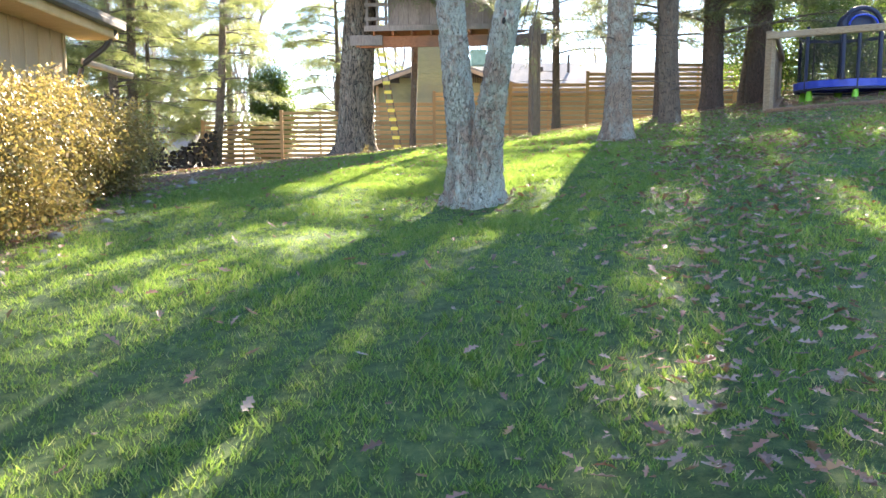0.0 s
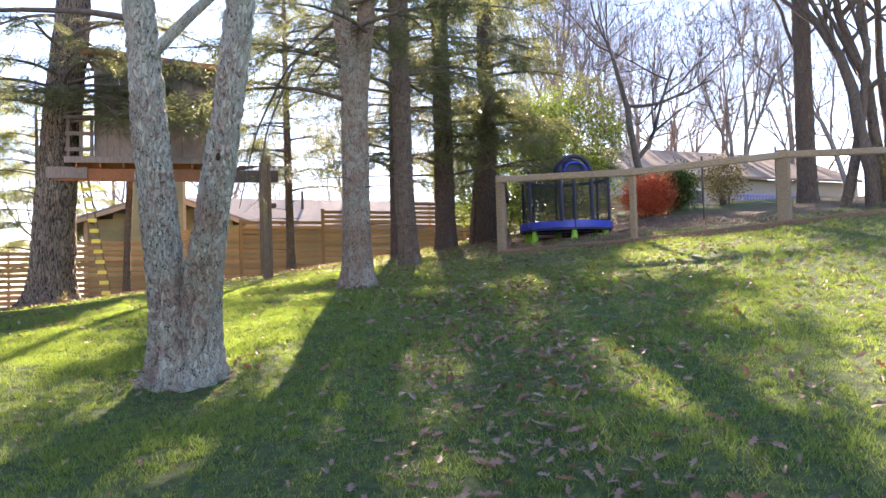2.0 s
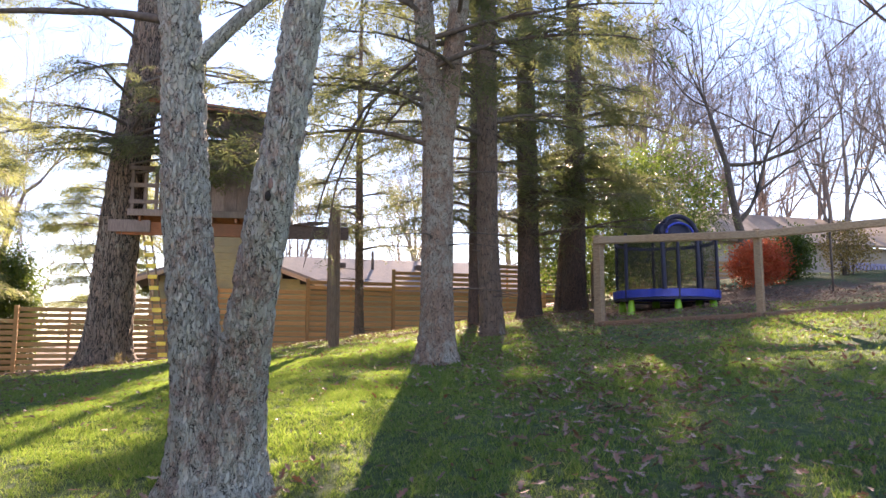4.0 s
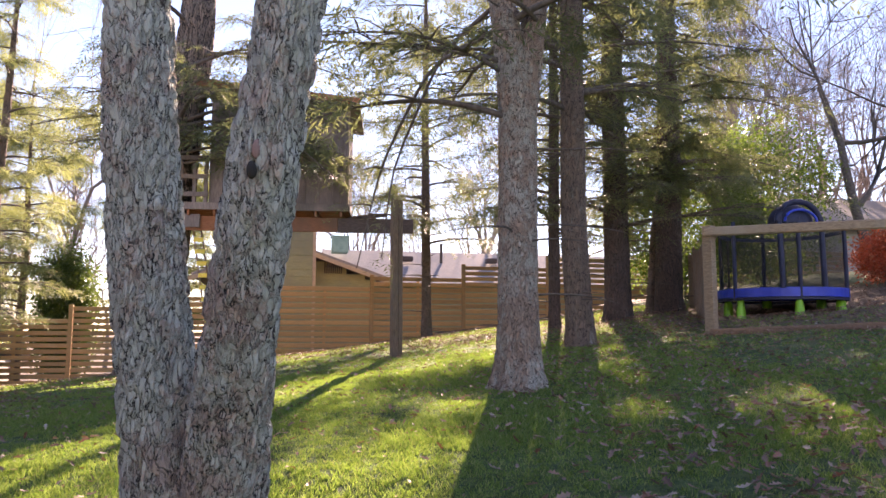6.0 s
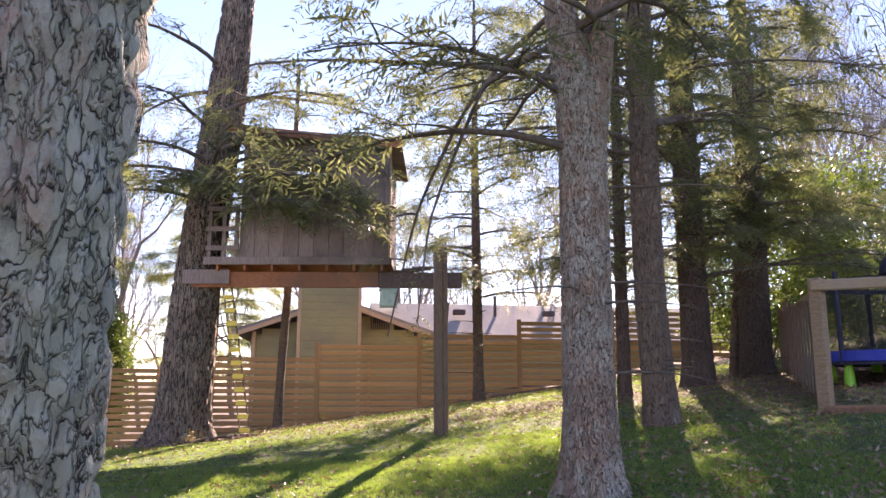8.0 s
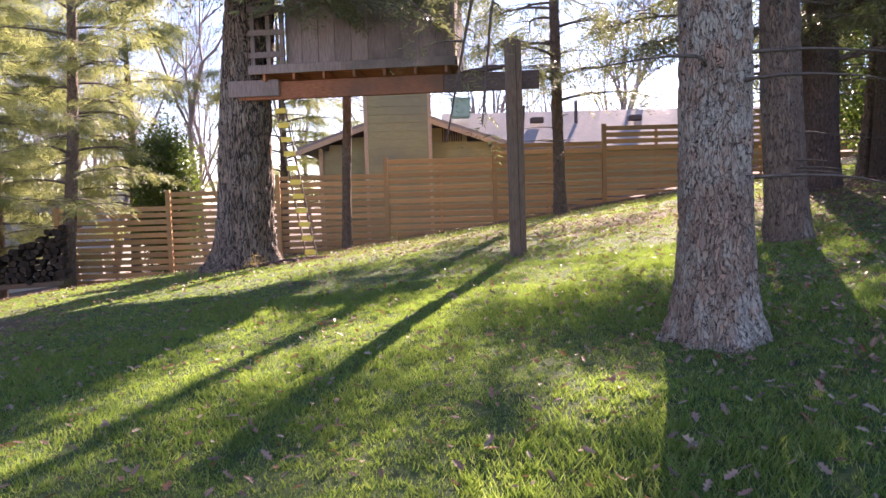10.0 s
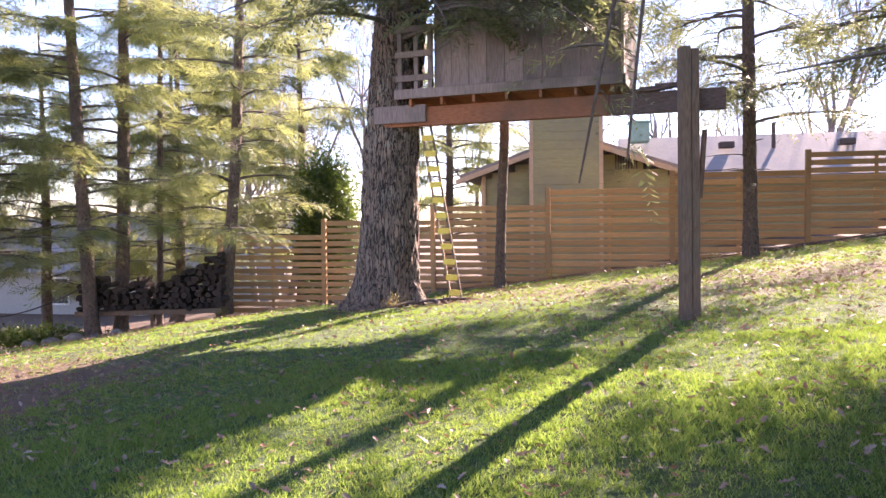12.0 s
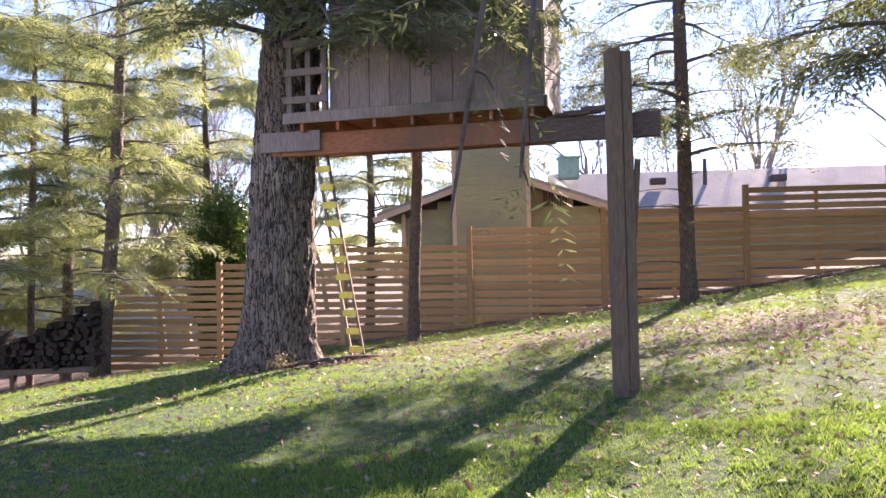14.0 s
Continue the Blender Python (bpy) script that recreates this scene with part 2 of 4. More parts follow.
nt.links.new(mixed(nt, ramp(nt, edge.outputs[0], [(0.72, (0, 0, 0)), (1.05, (1, 1, 1))]), grass_c, soil_c), b.inputs["Base Color"])
b.inputs["Roughness"].default_value = 0.95
bump(nt, b, tex(nt, v, 40, 8, 0.8), 0.8, 0.03)

# ---------------------------------------------------------------- builders
ORIGIN = {}


def thing(name, at, label, category, group="", kind=""):
    ob = new(name)
    ob.location = at
    ORIGIN[ob.name] = Vector(at)
    ob.empty_display_size = 0.2
    return tagged(ob, label, category, group, kind)


def link_mesh(name, me, mat, parent=None, label=""):
    """One mesh object; its points are given in the world and moved to the parent's origin."""
    if mat is not None and not me.materials:
        me.materials.append(mat)
    ob = new(name, me)
    if parent is not None:
        o = ORIGIN[parent.name]
        me.transform(Matrix.Translation(-o))
        ob.parent = parent
        ORIGIN[ob.name] = o
    if label:
        ob["label"] = label
    return ob


def part(name, bm, mat, parent=None, label="", smooth=False):
    me = bpy.data.meshes.new(name)
    if smooth:
        for f in bm.faces:
            f.smooth = True
    bm.to_mesh(me)
    bm.free()
    return link_mesh(name, me, mat, parent, label)


def poly(name, V, F, mat, parent=None, label="", smooth=True):
    """A mesh from arrays of points and of equal-sided faces."""
    V, F = np.asarray(V, np.float32), np.asarray(F, np.int32)
    me = bpy.data.meshes.new(name)
    n, k = F.shape
    me.vertices.add(len(V))
    me.vertices.foreach_set("co", V.ravel())
    me.loops.add(n * k)
    me.loops.foreach_set("vertex_index", F.ravel())
    me.polygons.add(n)
    me.polygons.foreach_set("loop_start", np.arange(n, dtype=np.int32) * k)
    me.polygons.foreach_set("use_smooth", np.full(n, smooth))
    me.update(calc_edges=True)
    return link_mesh(name, me, mat, parent, label)


def box(bm, size, m, bevel=0.006):
    made = bmesh.ops.create_cube(bm, size=1, matrix=m @ Matrix.Diagonal((*size, 1)))
    if bevel:
        edges = list({e for v in made["verts"] for e in v.link_edges})
        bmesh.ops.bevel(bm, geom=edges, offset=bevel, segments=1, affect="EDGES")
    return bm


def box_part(name, size, m, mat, parent, label="", bevel=0.006):
    return part(name, box(bmesh.new(), size, m, bevel), mat, parent, label)


def beam_m(a, b, roll=0.0):
    """A pose whose x axis runs from a to b, centred between them, and the length."""
    a, b = Vector(a), Vector(b)
    d = (b - a)
    q = d.to_track_quat("X", "Z")
    return Matrix.Translation((a + b) / 2) @ q.to_matrix().to_4x4() @ pose(0, 0, 0, roll), d.length


def tube_arrays(points, radii, sides, knob=0.0, off=0):
    """Rings round a bent line: points and quads."""
    P, R = np.asarray(points, float), np.asarray(radii, float)
    T = np.gradient(P, axis=0)
    T /= np.linalg.norm(T, axis=1)[:, None] + 1e-9
    ref = np.where(np.abs(T[:, 2:3]) > 0.8, [[1.0, 0, 0]], [[0, 0, 1.0]])
    U = np.cross(T, ref)
    U /= np.linalg.norm(U, axis=1)[:, None] + 1e-9
    W = np.cross(T, U)
    a = np.arange(sides) * 2 * np.pi / sides
    ring = np.cos(a)[None, :, None] * U[:, None] + np.sin(a)[None, :, None] * W[:, None]
    V = P[:, None] + ring * R[:, None, None]
    n = len(P)
    i, j = np.meshgrid(np.arange(n - 1), np.arange(sides), indexing="ij")
    k = (j + 1) % sides
    F = np.stack([i * sides + j, i * sides + k, (i + 1) * sides + k, (i + 1) * sides + j], -1).reshape(-1, 4) + off
    return V.reshape(-1, 3), F


def tubes(name, lines, sides, mat, parent, label=""):
    Vs, Fs, off = [], [], 0
    for pts, rad in lines:
        V, F = tube_arrays(pts, rad, sides, off=off)
        Vs.append(V), Fs.append(F)
        off += len(V)
    return poly(name, np.concatenate(Vs), np.concatenate(Fs), mat, parent, label)


def smooth_line(points, n):
    """n points along a soft curve through the given ones."""
    P = np.asarray(points, float)
    s = np.r_[0, np.cumsum(np.linalg.norm(np.diff(P[:, :3], axis=0), axis=1))]
    t = np.linspace(0, s[-1], n)
    out = np.stack([np.interp(t, s, P[:, c]) for c in range(P.shape[1])], 1)
    for _ in range(max(1, n // 12)):
        out[1:-1] = (out[:-2] + 2 * out[1:-1] + out[2:]) / 4
    return out


# ---------------------------------------------------------------- ground
def ground_z(x, y):
    """A hillside that climbs to the east and flattens towards the boundary fence."""
    x, y = np.asarray(x, float), np.asarray(y, float)
    xc, yc = np.clip(x, -14, 19), np.clip(y, -27, 3) + 8
    z = 0.641 + 0.0829 * xc + 0.00425 * yc + 0.00229 * xc**2 + 0.00286 * xc * yc - 0.00419 * yc**2
    z = z - 0.06 * np.clip(-0.5 - xc, 0, 99)
    z = z - 0.25 * np.exp(-(((x - 13.5) / 1.5) ** 2 + ((y + 8.6) / 1.3) ** 2) ** 2)
    z = z - 0.2 * np.exp(-(((x - 4.4) / 1.6) ** 2 + ((y + 16.9) / 1.7) ** 2))
    far = np.clip((np.hypot(x - 5, y + 12) - 60) / 200, 0, 1)
    near = np.clip(1 - np.hypot(x - 5, y + 12) / 40, 0, 1)
    lump = 0.02 * np.sin(x * 2.1 + 1.3 * np.sin(y * 1.3)) * np.sin(y * 1.7 + np.sin(x * 0.9)) + 0.012 * np.sin(x * 5.3 + y * 3.1) * np.sin(y * 6.1 - x)
    return z * (1 - far) + lump * near


def gz(x, y):
    return float(ground_z(x, y))


def bare_at(x, y):
    """How bare of grass the ground is, 0 to 1."""
    def blob(cx, cy, rx, ry, turn=0.0):
        c, s = math.cos(turn), math.sin(turn)
        u, v = (x - cx) * c + (y - cy) * s, -(x - cx) * s + (y - cy) * c
        return np.exp(-((u / rx) ** 2 + (v / ry) ** 2))
    w = 0.95 * blob(0.1, -10.6, 1.8, 2.8) + 0.9 * blob(13.5, -8.6, 3.0, 3.2) + 0.22 * blob(8.6, -14.6, 1.4, 3.8, -0.75)
    w = w + 0.7 * blob(0.1, -18.5, 0.9, 5.5) + 0.9 * np.clip(1 - np.abs(y + 0.4) / 0.9, 0, 1) + 0.42 * blob(8.6, -6.6, 2.8, 2.2) + 0.42 * blob(5.6, -4.6, 2.6, 1.5)
    w = w + 0.8 * np.clip((y - 0.2) / 2, 0, 1) + 0.6 * np.clip((-3.2 - x) / 2, 0, 1) + 0.5 * blob(18, -13, 2.5, 3)
    w = w + 0.5 * blob(3.6, -4.3, 0.9, 0.6)
    return np.clip(w, 0, 1)


xs = np.r_[-900, -500, -250, -120, -70, -45, np.arange(-30, -10, 1.0), np.arange(-10, 20, 0.14), np.arange(20, 50, 1.2), 70, 120, 250, 500, 900]
ys = np.r_[-900, -500, -250, -120, -70, -45, np.arange(-34, -27, 1.0), np.arange(-27, 2, 0.14), np.arange(2, 40, 1.2), 70, 120, 250, 500, 900]
gx, gy = np.meshgrid(xs, ys)
gzz = ground_z(gx, gy)
nx, ny = len(xs), len(ys)
i, j = np.meshgrid(np.arange(ny - 1), np.arange(nx - 1), indexing="ij")
quads = np.stack([i * nx + j, i * nx + j + 1, (i + 1) * nx + j + 1, (i + 1) * nx + j], -1).reshape(-1, 4)
ground = poly("ground", np.stack([gx, gy, gzz], -1).reshape(-1, 3), quads, M_GROUND)
attr = ground.data.attributes.new("bare", "FLOAT", "POINT")
attr.data.foreach_set("value", bare_at(gx, gy).ravel().astype(np.float32))
tagged(ground, "sloping green lawn with bare leaf-strewn patches", "lawn", kind="structure")


def scatter(n, x0, x1, y0, y1, keep):
    """Random places on the ground, thinned by keep()."""
    x, y = rng.uniform(x0, x1, n), rng.uniform(y0, y1, n)
    ok = rng.random(n) < keep(x, y)
    x, y = x[ok], y[ok]
    return x, y, ground_z(x, y)


def grass(name, n, x0, x1, y0, y1, tall, wide):
    tuft = lambda x, y: np.clip(1.05 - 1.1 * bare_at(x, y), 0.03, 1) * (0.82 + 0.18 * np.sin(x * 3.1 + 2 * np.sin(y * 1.9)) * np.sin(y * 2.7 + np.sin(x * 2.2)))
    x, y, z = scatter(n // 9, x0, x1, y0, y1, tuft)
    lush = np.repeat(0.65 + 0.7 * rng.random(len(x)) ** 2, 13)
    x, y = (np.repeat(q, 13) + rng.normal(0, 0.022, 13 * len(q)) for q in (x, y))
    z = ground_z(x, y)
    m = len(x)
    a, h = rng.uniform(0, 2 * np.pi, m), tall * lush * rng.uniform(0.45, 1.25, m) * (1 + 0.35 * np.sin(x * 1.7) * np.sin(y * 2.3))
    bend = rng.uniform(0.2, 0.95, m) * h
    b2 = a + rng.uniform(-1, 1, m)
    w = wide * rng.uniform(0.6, 1.3, m)
    root = np.stack([x, y, z - 0.008], 1)
    side = np.stack([np.cos(a) * w, np.sin(a) * w, 0 * a], 1)
    tip = root + np.stack([np.cos(b2) * bend, np.sin(b2) * bend, h], 1)
    V = np.stack([root - side, root + side, tip], 1).reshape(-1, 3)
    ob = poly(name, V, np.arange(3 * m).reshape(-1, 3), M_GRASS, smooth=False)
    tagged(ob, "short uneven lawn grass blades", "grass", kind="stuff")


grass("lawn_grass", 420000, -0.5, 10.5, -24.5, -14, 0.042, 0.0042)
grass("lawn_grass", 520000, -4.5, 14.0, -14, -0.2, 0.034, 0.005)
grass("lawn_grass", 340000, 1.5, 9.5, -16, -9.5, 0.034, 0.0045)
grass("lawn_grass", 60000, 10.5, 18.0, -22, -13, 0.06, 0.006)

# ---------------------------------------------------------------- foliage and trees
def spray_template(seed, twigs=8, length=0.40, leaf=0.12, wide=0.0085, droop=0.6):
    """A flat drooping twig with needle-clad side shoots."""
    r = np.random.default_rng(seed)
    V = []
    for s in range(twigs):
        u = (s + 0.5) / twigs
        root = np.array([u * length, 0, -droop * length * u * u])
        for side in (-1, 1):
            ang = side * r.uniform(0.5, 1.1)
            l = leaf * (1.15 - 0.6 * u) * r.uniform(0.7, 1.3)
            d = np.array([math.cos(ang), math.sin(ang), r.uniform(-0.5, 0.1)]) * l
            p = np.array([-math.sin(ang), math.cos(ang), r.uniform(-0.3, 0.3)]) * wide * r.uniform(0.7, 1.4)
            V += [root, root + 0.5 * d + p, root + d, root + 0.5 * d - p]
    return np.array(V)


SPRAYS = [spray_template(s) for s in range(6)]
PALE_SPRAYS = [spray_template(s + 20, 8, 0.38, 0.16, 0.0065, 0.3) for s in range(5)]


def leafy_template(seed, n=12, size=0.045, spread=0.12):
    r = np.random.default_rng(seed)
    V = []
    for _ in range(n):
        c = r.normal(0, spread, 3) * (1, 1, 0.7)
        u = r.normal(0, 1, 3)
        u /= np.linalg.norm(u)
        w = np.cross(u, r.normal(0, 1, 3))
        w /= np.linalg.norm(w) + 1e-9
        s = size * r.uniform(0.6, 1.4)
        V += [c, c + u * s * 0.6 + w * s * 0.35, c + u * s * 1.2, c + u * s * 0.6 - w * s * 0.35]
    return np.array(V)


LEAVES = [leafy_template(s) for s in range(6)]
SMALL_LEAVES = [leafy_template(s + 40, 14, 0.032, 0.10) for s in range(6)]


def put_sprays(name, at, heading, pitch, size, templates, mat, parent, label=""):
    """Turn and set templates at many places; each leaf is a quad."""
    at = np.asarray(at, float)
    n = len(at)
    pick = rng.integers(0, len(templates), n)
    out = []
    roll = rng.uniform(-0.7, 0.7, n)
    for k, T in enumerate(templates):
        s = np.where(pick == k)[0]
        if not len(s):
            continue
        ch, sh, cp, sp, cr, sr = (f(v[s]) for v in (heading, pitch, roll) for f in (np.cos, np.sin))
        X = np.stack([ch * cp, sh * cp, sp], 1)
        Y0 = np.stack([-sh, ch, 0 * ch], 1)
        Z0 = np.cross(X, Y0)
        Y = Y0 * cr[:, None] + Z0 * sr[:, None]
        Z = Z0 * cr[:, None] - Y0 * sr[:, None]
        P = at[s][:, None] + size[s][:, None, None] * (T[None, :, 0:1] * X[:, None] + T[None, :, 1:2] * Y[:, None] + T[None, :, 2:3] * Z[:, None])
        out.append(P.reshape(-1, 3))
    V = np.concatenate(out)
    return poly(name, V, np.arange(len(V)).reshape(-1, 4), mat, parent, label, smooth=False)


def trunk(name, line, sides, mat, parent, label="", plates=(14.0, 5.0), depth=0.012, flare=0.0, foot=0.0, step=0.035):
    """A bark-covered stem along (x, y, z, radius) points, with plates, lumps and root flare."""
    L = np.asarray(line, float)
    n = max(8, int((L[-1, 2] - L[0, 2]) / step))
    S = smooth_line(L, n)
    P, R = S[:, :3], S[:, 3]
    V, F = tube_arrays(P, R, sides)
    V = V.reshape(n, sides, 3)
    off = rng.uniform(0, 50)
    kxy, kz = plates
    for a in range(n):
        up = P[a, 2] - foot
        for c in range(sides):
            d = V[a, c] - P[a]
            q = Vector((V[a, c, 0] * kxy + off, V[a, c, 1] * kxy, V[a, c, 2] * kz))
            ds = noise.voronoi(q + 0.6 * noise.noise_vector(q * 0.5))[0]
            crack = min(1.0, (ds[1] - ds[0]) * 3.0)
            lumpy = noise.noise(Vector((d[0] * 5 / max(R[a], 0.05) * 0.3, d[1] * 5 / max(R[a], 0.05) * 0.3, P[a, 2] * 1.6 + off)))
            root = 0.0
            if flare and up < 0.9:
                ang = math.atan2(d[1], d[0])
                fall = math.exp(-max(up, 0) / 0.2)
                root = flare * fall * (0.55 + 0.45 * math.cos(ang * 5 + off) * math.cos(ang * 2 + 2 * off))
            grow = depth * (crack - 0.7) + 0.05 * R[a] * lumpy + root
            V[a, c] += d / max(1e-4, R[a]) * grow
    return poly(name, V.reshape(-1, 3), F, mat, parent, label)


def limb_line(start, az, length, rise, droop, r0, n=9, wander=0.12):
    p, out, rad = np.array(start, float), [], []
    a = az
    for s in range(n):
        u = s / (n - 1)
        out.append(p.copy())
        rad.append(r0 * (1 - 0.85 * u))
        a += rng.normal(0, wander)
        slope = rise - (rise + droop) * u
        p = p + np.array([math.cos(a), math.sin(a), slope]) * length / n
    return np.array(out), np.array(rad)


def clothed_limbs(root, limbs, density, templates, mat, size=1.0, bark=None, sub=8, sub_len=0.9):
    """Limbs with side branches, each hung with sprays. Limbs are parts, the foliage one crown."""
    at, head, pit, fine = [], [], [], []
    for pts, rad in limbs:
        tubes("limb", [(pts, rad)], 6, bark or M_TWIG, root)
        n = len(pts)
        for s in range(sub):
            u = rng.uniform(0.22, 1.0)
            k = min(n - 2, int(u * (n - 1)))
            f = u * (n - 1) - k
            p = pts[k] * (1 - f) + pts[k + 1] * f
            d = pts[k + 1] - pts[k]
            a = math.atan2(d[1], d[0]) + rng.choice([-1, 1]) * rng.uniform(0.4, 1.2)
            bp, br = limb_line(p, a, sub_len * rng.uniform(0.5, 1.2) * (1.2 - 0.5 * u), 0.12, 0.55, 0.008 + 0.2 * rad[k], 6)
            fine.append((bp, br))
            for _ in range(density):
                w = rng.uniform(0.15, 1.0)
                q = bp[min(5, int(w * 5.99))] + rng.normal(0, 0.04, 3)
                at.append(q)
                head.append(a + rng.normal(0, 0.7))
                pit.append(rng.uniform(-0.55, 0.1))
    if fine:
        tagged(tubes("twig", fine, 4, bark or M_TWIG, root), kind="stuff")
    if at:
        tagged(put_sprays("crown", at, np.array(head), np.array(pit), size * rng.uniform(0.7, 1.25, len(at)), templates, mat, root), kind="stuff")


def conifer(label, line, sides, bark, zs, count, length, density, name="conifer_tree", needles=None, templates=None, flare=0.06, dead=0, sub=9, extra=(), size=1.0, group="tall conifers on the lawn", azimuth=(0, 6.283), plates=(14, 5), depth=0.012, step=0.035):
    L = np.asarray(line, float)
    x, y = L[0, :2]
    foot = gz(x, y)
    root = thing(name, (x, y, foot), label, "tree", group)
    trunk("trunk", line, sides, bark, root, flare=flare, foot=foot, plates=plates, depth=depth, step=step)
    limbs = []
    for s in range(count):
        z = zs[0] + (zs[1] - zs[0]) * (s + rng.random()) / count
        px, py, pr = (np.interp(z, L[:, 2], L[:, c]) for c in (0, 1, 3))
        taper = 1 - 0.45 * (z - zs[0]) / max(0.1, zs[1] - zs[0])
        limbs.append(limb_line((px, py, z), rng.uniform(*azimuth), length * rng.uniform(0.6, 1.1) * taper, 0.25, 0.4, 0.02 + 0.12 * pr))
    for start, az, ln, rise, droop, r0 in extra:
        limbs.append(limb_line(start, az, ln, rise, droop, r0, 12, 0.06))
    clothed_limbs(root, limbs, density, templates or SPRAYS, needles or M_HEMLOCK, size, sub=sub)
    for s in range(dead):
        z = rng.uniform(zs[0] * 0.45, zs[0] + 1.5)
        px, py = (np.interp(z, L[:, 2], L[:, c]) for c in (0, 1))
        pts, rad = limb_line((px, py, z), rng.uniform(0, 6.28), rng.uniform(0.5, 1.7), 0.1, 0.25, 0.014, 8, 0.25)
        tubes("dead_branch", [(pts, rad)], 4, M_TWIG, root)
    return root


# the forked lichen-covered tree
ytree = thing("forked_tree", (4.56, -16.6, gz(4.56, -16.6)), "two-stemmed tree with pale lichen on scaly grey bark", "tree")
yf = gz(4.56, -16.6)
trunk("trunk", [(4.48, -16.6, 0.0, 0.19), (4.47, -16.6, 0.6, 0.175), (4.44, -16.64, 1.1, 0.155), (4.37, -16.72, 1.75, 0.145), (4.31, -16.76, 2.4, 0.14), (4.28, -16.77, 2.95, 0.125), (4.23, -16.78, 3.5, 0.12), (4.1, -16.8, 5.0, 0.105), (3.95, -16.6, 8.0, 0.06)], 72, M_BARK_OAK, ytree, flare=0.13, foot=yf, plates=(22, 9), depth=0.022, step=0.022)
trunk("trunk", [(4.64, -16.62, 0.0, 0.19), (4.66, -16.64, 0.6, 0.175), (4.68, -16.8, 1.15, 0.155), (4.73, -17.1, 1.7, 0.128), (4.79, -17.28, 2.17, 0.118), (4.86, -17.34, 2.65, 0.112), (4.94, -17.4, 3.35, 0.108), (5.05, -17.4, 5.0, 0.1), (5.2, -17.2, 8.0, 0.06)], 72, M_BARK_OAK, ytree, flare=0.13, foot=yf, plates=(22, 9), depth=0.022, step=0.022)
tubes("limb", [limb_line((4.33, -16.85, 3.02), -0.35, 1.9, 1.1, -0.9, 0.05, 12, 0.1)], 8, M_BARK_OAK, ytree)
tubes("limb", [limb_line((4.24, -16.8, 3.3), 2.7, 2.2, 0.25, 0.5, 0.03, 12, 0.15)], 6, M_TWIG, ytree)
knot = thing("knot_hole", (4.745, -17.42, 2.14), "dark oval knot hole with a bare reddish scar above", "knot hole")
bm = bmesh.new()
bmesh.ops.create_uvsphere(bm, u_segments=14, v_segments=8, radius=1, matrix=pose(4.758, -17.385, 2.145, -8, 0, 0) @ Matrix.Diagonal((0.017, 0.026, 0.03, 1)))
part("hole", bm, M_DARK, knot, "dark hollow", True)
bm = bmesh.new()
bmesh.ops.create_uvsphere(bm, u_segments=14, v_segments=8, radius=1, matrix=pose(4.772, -17.39, 2.215, -10, 0, 0) @ Matrix.Diagonal((0.02, 0.018, 0.036, 1)))
part("scar", bm, rough_mat("scar_wood", (0.2, 0.12, 0.1), (0.32, 0.2, 0.17), 30, (4, 4, 0.8)), knot, "bare reddish wood", True)

# conifers
t2b = conifer("tall conifer with scaly bark and pale lichen at its foot", [(7.14, -12.92, 0.9, 0.225), (7.13, -12.92, 1.5, 0.205), (7.13, -12.9, 2.4, 0.19), (7.14, -12.9, 3.9, 0.19), (6.99, -12.9, 4.9, 0.13), (6.93, -12.9, 5.7, 0.12), (6.85, -12.8, 9, 0.09), (6.8, -12.8, 13, 0.04)], 64, M_BARK_SCALY, (4.4, 8.6), 24, 3.3, 5, dead=14, sub=12,
        extra=[((7.0, -12.95, 3.75), 2.75, 2.6, 0.35, 0.55, 0.035), ((7.05, -12.95, 4.3), 3.0, 2.8, 0.15, 0.3, 0.03), ((7.0, -12.9, 4.2), 3.7, 2.4, 0.2, 0.4, 0.025)], plates=(24, 9), depth=0.014, step=0.025, flare=0.13)
trunk("trunk", [(7.17, -12.92, 3.3, 0.1), (7.22, -12.92, 3.9, 0.125), (7.33, -12.9, 4.9, 0.125), (7.43, -12.9, 5.7, 0.12), (7.6, -12.9, 9, 0.08), (7.7, -12.9, 12.5, 0.04)], 48, M_BARK_SCALY, t2b, plates=(24, 9))
clothed_limbs(t2b, [limb_line((7.4, -12.9, z), rng.uniform(0, 6.28), rng.uniform(1.8, 3.2), 0.25, 0.4, 0.03) for z in np.linspace(4.7, 8.5, 6)], 5, SPRAYS, M_HEMLOCK)


def bough(points, r0):
    """A branch along given points, thinning to its tip."""
    P = smooth_line(points, 14)
    return P, np.linspace(r0, 0.006, 14)


clothed_limbs(t2b, [bough([(7.0, -12.85, 4.7), (6.4, -12.2, 4.5), (5.95, -11.7, 3.5), (5.72, -11.45, 2.35)], 0.028),
                    bough([(7.0, -12.85, 5.0), (6.5, -12.3, 4.6), (6.05, -11.85, 3.4), (5.96, -11.75, 2.45)], 0.026)], 5, SPRAYS, M_HEMLOCK, 0.6, sub=8, sub_len=0.4)
conifer("tall dark conifer with bare lower trunk", [(8.95, -10.2, 1.2, 0.21), (8.9, -10.2, 1.8, 0.19), (8.84, -10.2, 3, 0.175), (8.85, -10.2, 6.4, 0.16), (8.9, -10.2, 13, 0.05)], 48, M_BARK_PINE, (4.5, 9.0), 19, 3.1, 5, dead=26, sub=12,
        extra=[((8.85, -10.25, 5.0), 0.35, 3.0, 0.35, 0.1, 0.035), ((8.85, -10.2, 4.6), 2.9, 2.6, 0.25, 0.4, 0.03), ((8.85, -10.2, 5.6), -0.5, 2.8, 0.1, 0.5, 0.03)])
